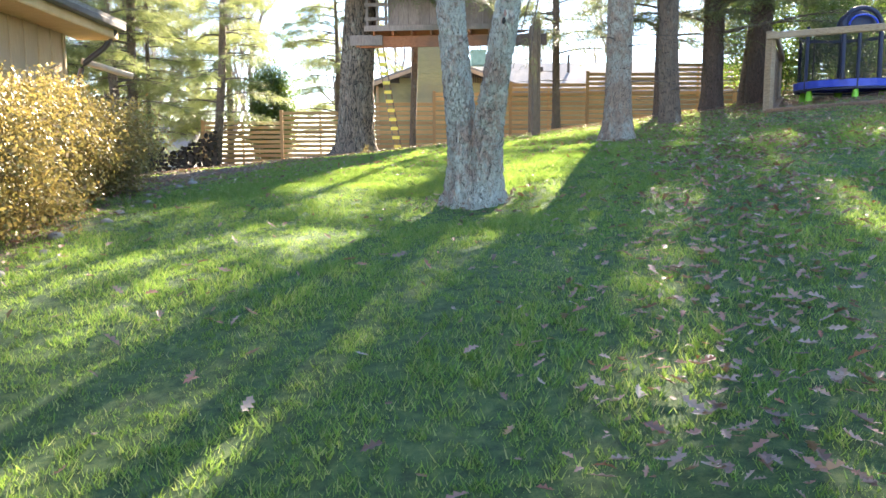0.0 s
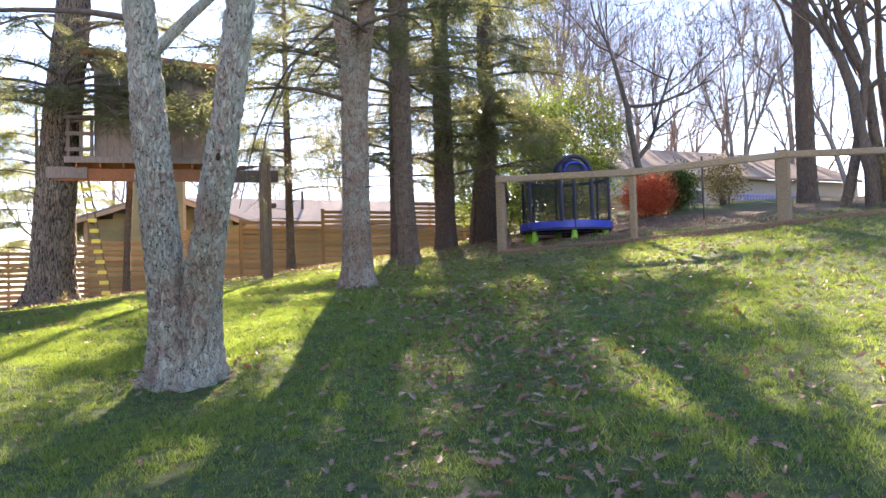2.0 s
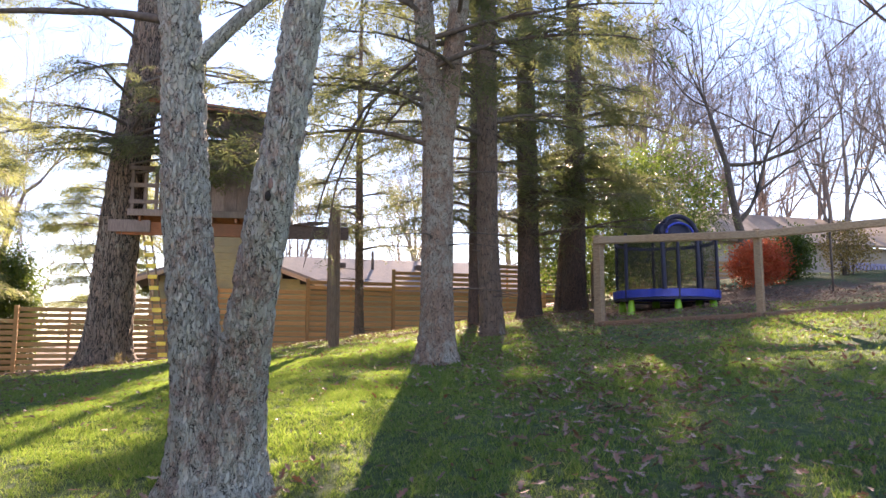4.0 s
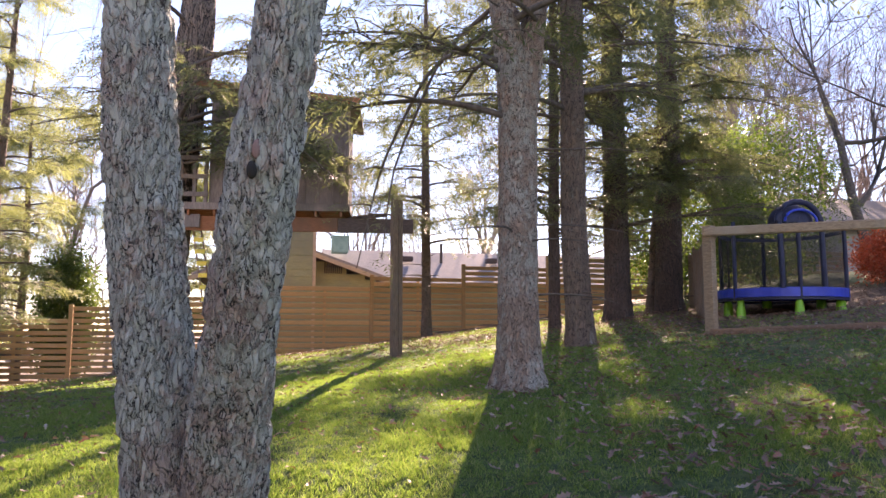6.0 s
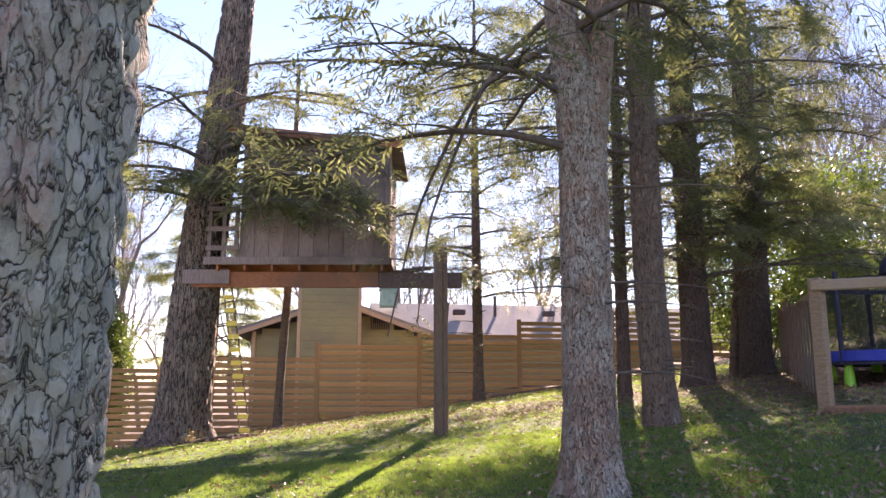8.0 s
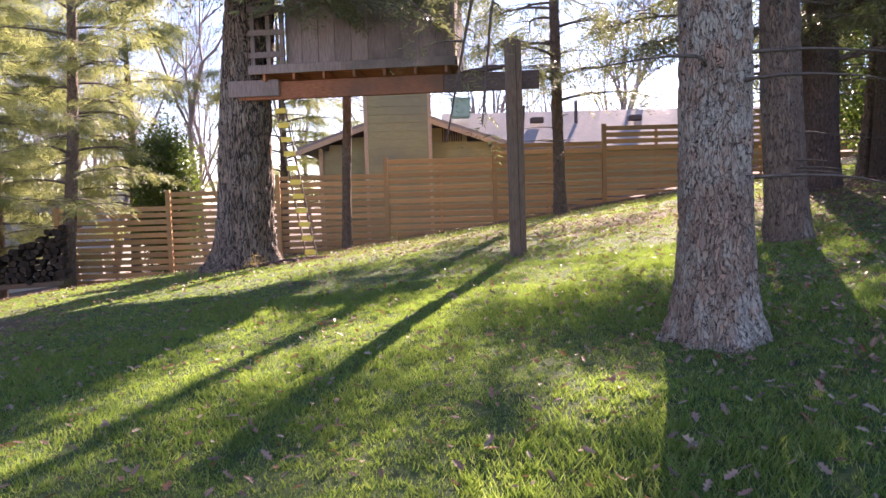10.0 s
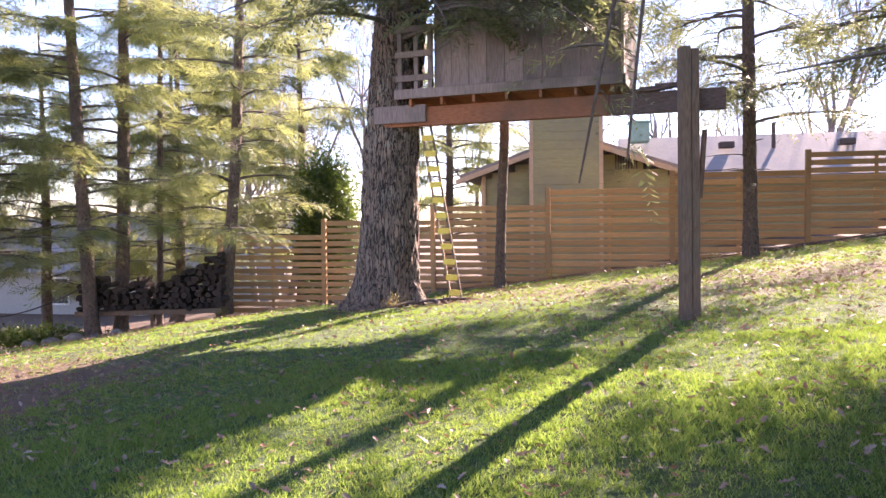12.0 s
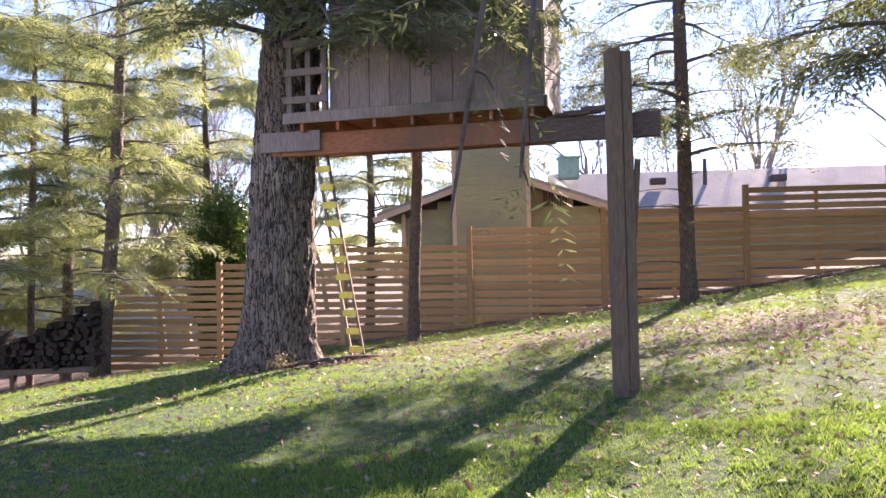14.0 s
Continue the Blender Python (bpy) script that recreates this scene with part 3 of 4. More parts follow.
conifer("dark-trunked conifer near the boundary fence", [(11.22, -6.6, 1.7, 0.29), (11.21, -6.6, 2.4, 0.25), (11.2, -6.6, 5, 0.23), (11.19, -6.6, 7.3, 0.2), (11.2, -6.6, 14, 0.06)], 40, M_BARK_DARK, (3.6, 8.6), 28, 3.2, 6, dead=16, sub=11)
conifer("dark conifer with low leafy boughs", [(12.5, -6.3, 1.8, 0.31), (12.45, -6.3, 2.4, 0.27), (12.54, -6.3, 5.2, 0.23), (12.6, -6.3, 14, 0.06)], 40, M_BARK_DARK, (3.9, 9.0), 28, 3.3, 6, dead=12, sub=12,
        extra=[((12.55, -6.35, 3.9), -0.8, 3.2, 0.25, 0.5, 0.03), ((12.55, -6.35, 4.6), -0.3, 3.4, 0.2, 0.5, 0.03), ((12.55, -6.3, 4.4), -1.5, 3.0, 0.2, 0.5, 0.03)])
conifer("slim leaning tree beside the dark conifers", [(12.15, -6.0, 1.8, 0.085), (12.4, -6.0, 4.15, 0.075), (12.57, -6.0, 5.3, 0.065), (13, -6, 9, 0.03)], 20, M_BARK_PINE, (4.5, 8.5), 8, 1.6, 8, flare=0.02)
conifer("slim straight conifer with bare dead twigs", [(9.85, -6.8, 1.4, 0.115), (9.86, -6.8, 4, 0.1), (9.89, -6.8, 6.2, 0.09), (9.9, -6.8, 11, 0.03)], 24, M_BARK_DARK, (3.3, 8.6), 36, 2.7, 7, flare=0.03, dead=7, sub=10)
conifer("slim reddish conifer standing at the fence", [(8.43, -2.0, 1.2, 0.14), (8.41, -2, 2.5, 0.115), (8.38, -2, 4.8, 0.105), (8.36, -2, 6.5, 0.09), (8.35, -2, 11, 0.03)], 28, M_BARK_PINE, (3.7, 10.8), 40, 2.8, 8, flare=0.04, dead=22, sub=9)
conifer("thin tree trunk behind the ladder", [(4.13, -2.2, 0.6, 0.10), (4.16, -2.2, 2.0, 0.09), (4.24, -2.2, 3.8, 0.085), (4.3, -2.2, 9, 0.04)], 20, M_BARK_PINE, (6.5, 9), 6, 1.5, 6, flare=0.03)
conifer("slim tree at the end of the firewood rack", [(-1.88, -1.0, 0.0, 0.17), (-1.84, -1, 0.6, 0.14), (-1.57, -1, 3.4, 0.115), (-1.41, -1, 6.4, 0.09), (-1.3, -1, 11, 0.03)], 28, M_BARK_PINE, (2.0, 10), 36, 2.5, 7, needles=M_PINE, templates=PALE_SPRAYS, dead=10, sub=9, flare=0.05)
conifer("slim tree holding the end of the firewood rack", [(-4.2, -2.1, -0.4, 0.16), (-4.25, -2.1, 0.4, 0.14), (-4.42, -2.1, 3.4, 0.12), (-4.56, -2.1, 6.4, 0.1), (-4.7, -2.1, 11, 0.03)], 28, M_BARK_PINE, (2.0, 10), 36, 2.5, 7, needles=M_PINE, templates=PALE_SPRAYS, dead=10, sub=9, flare=0.05)
conifer("ivy-wrapped slim tree behind the firewood", [(-4.42, -0.9, -0.4, 0.16), (-4.3, -0.9, 2, 0.14), (-4.2, -0.9, 5.4, 0.12), (-4.1, -0.9, 11, 0.03)], 24, M_BARK_PINE, (2.0, 10), 36, 2.5, 7, needles=M_PINE, templates=PALE_SPRAYS, dead=8, sub=9)
conifer("thin sapling behind the firewood", [(-4.35, 0.5, -0.4, 0.075), (-4.2, 0.5, 5.6, 0.06), (-4.1, 0.5, 9, 0.02)], 16, M_BARK_PINE, (1.4, 8.5), 22, 1.6, 5, needles=M_PINE, templates=PALE_SPRAYS, flare=0.02, sub=6)
for bx, tx, by, r in ((-6.97, -7.05, -3.0, 0.12), (-6.55, -6.47, -3.1, 0.15), (-6.2, -6.16, -2.9, 0.11)):
    conifer("slim shaded tree at the lawn's lower edge", [(bx, by, -0.8, r * 1.2), (tx, by, 2.2, r), (tx, by, 6, r * 0.8), (tx, by, 10, 0.03)], 20, M_BARK_DARK, (1.3, 9.5), 40, 2.8, 7, needles=M_PINE, templates=PALE_SPRAYS, sub=10, flare=0.03)
for bx, by, h in ((-9.5, 3, 9), (-6.5, 5, 10), (-3.0, 6, 10), (-11.5, -2, 9), (-8.5, 8, 11), (1.0, 9, 9)):
    z = gz(bx, by)
    conifer("airy pale-green pine beyond the fence", [(bx, by, z - 0.3, 0.16), (bx + 0.1, by, z + 4, 0.12), (bx, by, z + h, 0.02)], 16, M_BARK_PINE, (z + 1.4, z + h - 0.3), 44, 3.2, 7, needles=M_PINE, templates=PALE_SPRAYS, sub=10, size=1.5, group="pines beyond the fence")

# the great oak that carries the treehouse
oak = thing("oak_tree", (2.6, -4.1, gz(2.6, -4.1)), "massive furrowed tree trunk that carries the treehouse", "tree")
trunk("trunk", [(2.5, -4.1, 0.4, 0.58), (2.55, -4.1, 0.9, 0.52), (2.6, -4.1, 1.6, 0.475), (2.68, -4.1, 3.4, 0.43), (2.85, -4.1, 5.4, 0.40), (3.08, -4.1, 7.7, 0.36), (3.3, -4.0, 12, 0.2)], 90, M_BARK_BIG, oak, flare=0.36, foot=gz(2.6, -4.1), plates=(17, 3.2), depth=0.04, step=0.035)
oak_limbs = [limb_line((2.85, -4.3, z), a, l, 0.2, 0.5, 0.045, 11, 0.1) for z, a, l in ((5.9, -1.2, 3.4), (6.2, -0.5, 3.8), (5.7, 3.6, 3.0), (6.6, -1.7, 3.2), (6.9, -0.9, 3.6), (7.4, 2.6, 3.0), (8, -2.2, 3.2), (5.6, 2.9, 2.6), (7.2, -0.2, 4.2), (6.4, -1.0, 2.4), (5.5, -0.75, 2.6), (5.6, -0.35, 3.3), (5.3, -1.3, 2.0), (5.8, -0.6, 3.0), (6.0, -2.4, 2.6), (6.1, -0.15, 3.6), (5.2, 3.9, 2.4), (5.4, 4.5, 2.2))]
oak_limbs += [limb_line((2.9, -4.45, z), a, l, 0.1, 0.95, 0.04, 12, 0.06) for z, a, l in ((5.7, -0.62, 4.3), (5.6, -0.42, 4.0), (5.4, -0.95, 3.0))]
oak_limbs += [limb_line((2.9, -4.6, z), a, l, 0.12, 0.4, 0.035, 12, 0.04) for z, a, l in ((4.9, -0.48, 3.7), (5.3, -0.36, 3.9), (5.1, -0.7, 2.8))]
clothed_limbs(oak, oak_limbs, 6, SPRAYS, M_HEMLOCK, 1.1, sub=12, sub_len=1.1)


# ---------------------------------------------------------------- boundary fence
fence_x = [-2.47, 0.0, 2.44, 4.87, 7.33, 9.84, 12.28, 14.72, 17.16, 19.6, 22.04]
fence_top = [1.96, 2.26, 2.54, 2.85, 3.14, 3.48, 3.78, 3.93, 4.02, 4.18]
fence = thing("boundary_fence", (0, 0, gz(0, 0)), "stepped horizontal-board fence of warm stained wood with gaps", "fence")


def fence_panel(x0, x1, top):
    """One bay: a post and thirteen boards with thin gaps."""
    low = min(gz(x0, 0), gz(x1, 0))
    pitch_b = 0.148
    n = int((top - low - 0.02) / pitch_b)
    for k in range(n):
        ob = new("board", BOARD)
        ob.parent = fence
        ob.location = Vector(((x0 + x1) / 2, rng.normal(0, 0.003), top - 0.07 - pitch_b * k)) - ORIGIN[fence.name]
        ob.rotation_euler = (rng.normal(0, 0.012), rng.normal(0, 0.0016), 0)
        ob.scale = ((x1 - x0 - 0.1) / 2.34, 1, 0.86 + rng.uniform(-0.04, 0.03))
    return low


bm = box(bmesh.new(), (2.34, 0.026, 0.124), Matrix(), 0.009)
BOARD = bpy.data.meshes.new("board")
bm.to_mesh(BOARD)
bm.free()
BOARD.materials.append(M_FENCE)
for n, top in enumerate(fence_top):
    fence_panel(fence_x[n], fence_x[n + 1], top)
for n, x in enumerate(fence_x):
    top = fence_top[min(n, len(fence_top) - 1)] + 0.03
    low = gz(x, 0) - 0.2
    box_part("post", (0.095, 0.1, top - low), pose(x, -0.02, (top + low) / 2), M_FENCE, fence)
# middle battens
for n in range(len(fence_top)):
    xm = (fence_x[n] + fence_x[n + 1]) / 2
    low = gz(xm, 0)
    box_part("batten", (0.07, 0.03, fence_top[n] - low - 0.05), pose(xm, 0.04, (fence_top[n] + low) / 2), M_FENCE, fence)

# ---------------------------------------------------------------- treehouse
FL, FR = Vector((2.95, -4.62, 0)), Vector((6.16, -5.1, 0))
ax = (FR - FL).normalized()
ay = Vector((-ax.y, ax.x, 0))
TH = Matrix(((ax.x, ay.x, 0, FL.x), (ax.y, ay.y, 0, FL.y), (0, 0, 1, 0), (0, 0, 0, 1)))
WID = (FR - FL).length
house = thing("treehouse", (4.5, -4.4, 3.6), "weathered grey board treehouse on a timber deck", "treehouse")
# main beam from the oak out past the post
box_part("beam", (3.45, 0.09, 0.28), TH @ pose(1.35, 0.12, 3.76), M_JOIST, house, "reddish front beam")
box_part("beam", (1.5, 0.11, 0.28), TH @ pose(3.83, 0.14, 3.755), M_BEAM, house, "dark beam end that runs past the post")
box_part("beam", (0.85, 0.05, 0.26), TH @ pose(-0.02, 0.04, 3.80), M_BOARDGREY, house, "grey beam strapped to the oak")
box_part("beam", (3.6, 0.09, 0.12), TH @ pose(1.35, 1.95, 3.93), M_JOIST, house)
for k in range(7):
    box_part("joist", (0.045, 2.25, 0.14), TH @ pose(0.2 + k * 0.49, 1.05, 3.97), M_JOIST, house)
for k in range(15):
    box_part("deck_board", (WID + 0.1, 0.135, 0.032), TH @ pose(WID / 2, -0.02 + k * 0.148, 4.06), M_JOIST, house)
box_part("rim_board", (WID + 0.08, 0.035, 0.14), TH @ pose(WID / 2, -0.11, 4.07), M_BOARDGREY, house, "grey rim board")
box_part("rim_board", (0.035, 2.2, 0.14), TH @ pose(WID + 0.06, 1.0, 4.07), M_BOARDGREY, house)
# front wall of upright boards, with a window opening
bx0, wall_h = 0.56, 2.25
n_b = 10
bw = (WID - bx0) / n_b
for k in range(n_b):
    u = bx0 + (k + 0.5) * bw
    top = 6.42 - 0.1 * (u - bx0)
    if 3 <= k <= 5:
        box_part("wall_board", (bw - 0.005, 0.024, 1.28), TH @ pose(u, 0, 4.1 + 0.64), M_BOARDGREY, house)
        box_part("wall_board", (bw - 0.005, 0.024, top - 5.86), TH @ pose(u, 0, (top + 5.86) / 2), M_BOARDGREY, house)
    else:
        box_part("wall_board", (bw - 0.005, 0.024, top - 4.1), TH @ pose(u, rng.normal(0, 0.003), (top + 4.1) / 2), M_BOARDGREY, house)
for k in range(12):
    v = 0.09 + k * 0.175
    box_part("wall_board", (0.024, 0.167, 2.1), TH @ pose(WID - 0.01, v, 5.13), M_BOARDGREY, house)
    if k > 4:
        box_part("wall_board", (0.024, 0.167, 2.3), TH @ pose(bx0, v, 5.23), M_BOARDGREY, house)
box_part("back_wall", (WID - bx0, 0.024, 2.2), TH @ pose((WID + bx0) / 2, 2.12, 5.2), M_BOARDGREY, house)
box_part("window_frame", (3 * bw + 0.1, 0.05, 0.06), TH @ pose(bx0 + 4.5 * bw, -0.03, 5.36), M_BOARDGREY, house)
box_part("corner_board", (0.08, 0.035, 2.2), TH @ pose(WID - 0.03, -0.035, 5.2), M_BOARDGREY, house)
box_part("corner_board", (0.035, 0.09, 2.2), TH @ pose(WID + 0.025, 0.05, 5.2), M_TRIM, house, "pale corner board")
bm = box(bmesh.new(), (WID - bx0 + 0.5, 2.6, 0.05), TH @ pose((WID + bx0) / 2, 1.0, 6.36, 0, 5.7, 0), 0.006)
part("roof", bm, M_BOARDGREY, house, "low-pitched board roof")
box_part("fascia", (WID - bx0 + 0.5, 0.03, 0.14), TH @ pose((WID + bx0) / 2, -0.31, 6.33, 0, 5.7, 0), M_JOIST, house, "reddish fascia")
# small porch rail beside the oak
for u in (0.04, 0.3, 0.52):
    box_part("rail_post", (0.07, 0.07, 0.95), TH @ pose(u, -0.06, 4.6), M_BOARDGREY, house)
for z in (4.3, 4.65, 5.02):
    box_part("rail", (0.6, 0.03, 0.09), TH @ pose(0.28, -0.11, z), M_BOARDGREY, house)
for k in range(5):
    box_part("plank", (0.55, 0.12, 0.025), TH @ pose(3.55 + 0.1 * k, 0.1 + 0.02 * k, 3.91 + 0.022 * k, 0, rng.uniform(-4, 4), rng.uniform(-15, 15)), M_BEAM, house)

back_post = thing("support_post", (7.13, -5.2, gz(7.13, -5.2)), "grey timber post under the end of the treehouse beam", "post")
box_part("post", (0.1, 0.14, 3.0), pose(7.1, -5.22, gz(7.13, -5.2) + 1.2), M_POSTWOOD, back_post)
box_part("brace", (0.06, 0.1, 0.9), pose(7.2, -5.18, 2.9, 0, 4, 0), M_POSTWOOD, back_post)
front_post = thing("timber_post", (6.64, -8.6, gz(6.64, -8.6)), "free-standing weathered square timber post on the lawn", "post")
fpz = gz(6.64, -8.6)
box_part("post", (0.09, 0.13, 3.68 - fpz + 0.2), pose(6.59, -8.6, (3.68 + fpz - 0.2) / 2, 0, -0.4, 8), M_POSTWOOD, front_post)
box_part("post", (0.07, 0.13, 3.66 - fpz + 0.2), pose(6.672, -8.58, (3.66 + fpz - 0.2) / 2, 0, -0.4, 8), M_POSTWOOD, front_post)

# ladder against the deck
ladder = thing("ladder", (3.73, -4.25, gz(3.73, -4.25)), "narrow wooden ladder with yellow rungs leaning on the deck", "ladder")
lf, lt = Vector((3.73, -4.3, gz(3.73, -4.25) - 0.02)), Vector((3.25, -4.35, 3.86))
wv = Vector((0.95, -0.2, 0)).normalized() * 0.088
for s in (-1, 1):
    m, ln = beam_m(lf + wv * s, lt + wv * s * 0.9)
    box_part("rail", (ln, 0.032, 0.085), m @ pose(0, 0, 0, 90), M_RAILWOOD if s < 0 else M_POSTWOOD, ladder)
for k in range(12):
    c = lf.lerp(lt, (k + 0.6) / 12.3) + Vector((0, -0.035, 0))
    m, ln = beam_m(c - wv * 1.1, c + wv * 1.1)
    box_part("rung", (ln, 0.03, 0.085), m, M_YELLOWTREAD, ladder, "yellow rung")

# ---------------------------------------------------------------- play bed with rails and trampoline
R = [Vector((12.95, -6.35, 0)), Vector((10.5, -10.85, 0)), Vector((12.25, -12.45, 0)), Vector((14.7, -13.45, 0)), Vector((17.6, -14.4, 0))]
RT = [3.15, 3.02, 2.98, 3.22, 3.3]
rail_fence = thing("rail_fence", (12.25, -12.45, gz(12.25, -12.45)), "square timber posts with one heavy top rail round a mulched bed", "fence")
for p, t, w in zip(R, RT, (0.11, 0.13, 0.1, 0.2, 0.12)):
    low = gz(p.x, p.y) - 0.15
    box_part("post", (w, w, t - low + 0.06), pose(p.x, p.y, (t + 0.06 + low) / 2, 0, 0, 30), M_RAILWOOD, rail_fence)
for k in range(4):
    a, c = R[k].copy(), R[k + 1].copy()
    a.z, c.z = RT[k] - 0.03, RT[k + 1] - 0.03
    m, ln = beam_m(a, c)
    out = Vector((0, 0, 0))
    box_part("rail", (ln + 0.1, 0.07, 0.12), m @ pose(0, -0.09 if k else 0.09, 0), M_RAILWOOD, rail_fence, bevel=0.015)
for k in range(4):
    a, c = R[k].copy(), R[k + 1].copy()
    a.z, c.z = gz(a.x, a.y) - 0.02, gz(c.x, c.y) - 0.02
    m, ln = beam_m(a, c)
    box_part("edging", (ln, 0.12, 0.2), m @ pose(0, -0.09 if k else 0.09, -0.02), M_EDGING, rail_fence, "ground-level timber edging", bevel=0.015)
# upright pickets of the side run
for k in range(13):
    p = R[1].lerp(R[0], (k + 0.7) / 13.5)
    box_part("picket", (0.02, 0.15, 1.15), pose(p.x + 0.02, p.y, gz(p.x, p.y) + 0.62, 0, 0, -28), M_POSTWOOD, rail_fence)

TC, TR = Vector((13.5, -8.3, 0)), 1.06
tz = gz(TC.x, TC.y)
tramp = thing("trampoline", (TC.x, TC.y, tz), "small round trampoline with blue pad, dark net and lime legs", "trampoline")


def ring_part(name, r0, r1, z0, z1, mat, parent, label="", seg=48):
    a = np.arange(seg) * 2 * np.pi / seg
    V = [np.stack([TC.x + r * np.cos(a), TC.y + r * np.sin(a), 0 * a + z], 1) for r, z in ((r0, z0), (r1, z0), (r1, z1), (r0, z1))]
    j = np.arange(seg)
    k = (j + 1) % seg
    F = np.concatenate([np.stack([s * seg + j, s * seg + k, (s + 1) % 4 * seg + k, (s + 1) % 4 * seg + j], 1) for s in range(4)])
    return poly(name, np.concatenate(V), F, mat, parent, label, smooth=False)


ring_part("pad", TR - 0.22, TR, 2.25, 2.40, M_BLUE, tramp, "blue padded rim")
ring_part("jumping_mat", 0.02, TR - 0.2, 2.32, 2.34, M_BLACK, tramp, "black jumping mat")
ring_part("frame", TR - 0.05, TR - 0.01, 2.20, 2.24, M_NAVY, tramp)
ring_part("net", TR - 0.075, TR - 0.07, 2.40, 3.45, M_NET, tramp, "dark see-through net")
ring_part("top_band", TR - 0.085, TR - 0.06, 3.37, 3.43, M_NAVY, tramp)
for k in range(6):
    a = k * math.pi / 3 + 0.16
    p = Vector((TC.x + (TR - 0.03) * math.cos(a), TC.y + (TR - 0.03) * math.sin(a), 0))
    pole = [(p.x, p.y, 2.2), (p.x, p.y, 2.9), (p.x, p.y, 3.55)]
    tubes("pole", [(smooth_line(pole, 8), np.full(8, 0.035))], 10, M_NAVY, tramp, "foam-wrapped pole")
    q = TC + (p - TC) * 0.9
    low = gz(q.x, q.y) - 0.02
    tubes("leg", [([(q.x, q.y, low), (q.x, q.y, low + 0.22), (q.x, q.y, 2.22)], np.array([0.085, 0.075, 0.05]))], 14, M_LIME, tramp, "lime-green plastic leg cover")
arch = [(TC.x - 0.33 + 0.4 * math.cos(a), TC.y - 0.95, 3.46 + 0.34 * math.sin(a)) for a in np.linspace(0, math.pi, 14)]
tubes("arch", [(np.array(arch), np.full(14, 0.05))], 8, M_NAVY, tramp, "arched top over the entrance")
arch2 = [(TC.x - 0.33 + 0.3 * math.cos(a), TC.y - 1.0, 3.46 + 0.2 * math.sin(a)) for a in np.linspace(0, math.pi, 12)]
tubes("arch", [(np.array(arch2), np.full(12, 0.022))], 8, M_BLUE, tramp, "thin blue hood edge")
bm = bmesh.new()
bmesh.ops.create_uvsphere(bm, u_segments=20, v_segments=10, radius=1, matrix=pose(TC.x - 0.33, TC.y - 0.75, 3.46) @ Matrix.Diagonal((0.4, 0.25, 0.33, 1)))
bmesh.ops.bisect_plane(bm, geom=bm.verts[:] + bm.edges[:] + bm.faces[:], plane_co=(0, 0, 3.45), plane_no=(0, 0, -1), clear_outer=True)
part("hood", bm, M_NAVY, tramp, "dark bundled hood", True)
for dx in (-0.7, 0.08):
    tubes("pole", [([(TC.x + dx, TC.y - 0.98, 2.38), (TC.x + dx, TC.y - 0.95, 3.55)], np.full(2, 0.045))], 8, M_NAVY, tramp)


# ---------------------------------------------------------------- shrubs
def shrub(name, label, c, rad, n, templates, mat, category="shrub", stems=14, group="", gaps=0.3, size=1.0):
    cx, cy = c
    z = gz(cx, cy)
    root = thing(name, (cx, cy, z), label, category, group)
    lines = []
    for s in range(stems):
        a, l = rng.uniform(0, 6.28), rng.uniform(0.5, 0.95)
        tip = np.array([cx + rad[0] * l * math.cos(a) * 0.8, cy + rad[1] * l * math.sin(a) * 0.8, z + rad[2] * rng.uniform(0.8, 1.9)])
        mid = np.array([cx + (tip[0] - cx) * 0.4, cy + (tip[1] - cy) * 0.4, z + 0.5 * (tip[2] - z)])
        lines.append((smooth_line([(cx + 0.1 * math.cos(a), cy + 0.1 * math.sin(a), z - 0.05), mid, tip], 7), np.linspace(0.014, 0.003, 7)))
    tubes("stems", lines, 4, M_TWIG, root)
    d = rng.normal(0, 1, (n, 3))
    d /= np.linalg.norm(d, axis=1)[:, None]
    wob = np.array([noise.noise(Vector(q * 2.3) + Vector((cx, cy, 0))) for q in d])
    r = np.clip(rng.uniform(0.35, 1.0, n) ** 0.5 * (1 + 0.45 * wob), 0.1, 1.35)
    at = np.array([cx, cy, z + rad[2]]) + d * r[:, None] * np.array(rad)
    at = at[at[:, 2] > ground_z(at[:, 0], at[:, 1]) + 0.04]
    m = len(at)
    tagged(put_sprays("foliage", at, rng.uniform(0, 6.28, m), rng.uniform(-0.8, 0.8, m), size * rng.uniform(0.7, 1.3, m), templates, mat, root), kind="stuff")
    return root


for cx, cy, r, h in ((0.0, -19.6, 1.0, 0.66), (-0.1, -18.0, 1.05, 0.72), (-0.25, -16.4, 1.0, 0.7), (-0.3, -14.9, 0.95, 0.66), (-0.1, -21.0, 1.0, 0.6)):
    shrub("hedge_shrub", "yellowing autumn shrub in front of the tan house", (cx, cy), (r, 1.0, h), 3600, SMALL_LEAVES, M_YELLOW, group="shrubs along the house", stems=26)
shrub("red_shrub", "bright red autumn shrub beyond the rail fence", (16.45, -7.6), (0.62, 0.55, 0.52), 900, LEAVES, M_RED)
shrub("evergreen_shrub", "dark green shrub next to the red one", (17.4, -7.6), (0.38, 0.4, 0.58), 800, LEAVES, M_HOLLY)
shrub("yellow_shrub", "thin yellow-green shrub beyond the rail fence", (18.3, -8.3), (0.5, 0.5, 0.6), 300, LEAVES, M_YELLOW)
shrub("ivy_shrub", "dense ivy-green shrub rising behind the fence", (-0.55, 1.6), (0.68, 0.6, 1.85), 3000, LEAVES, M_HOLLY, size=1.2)
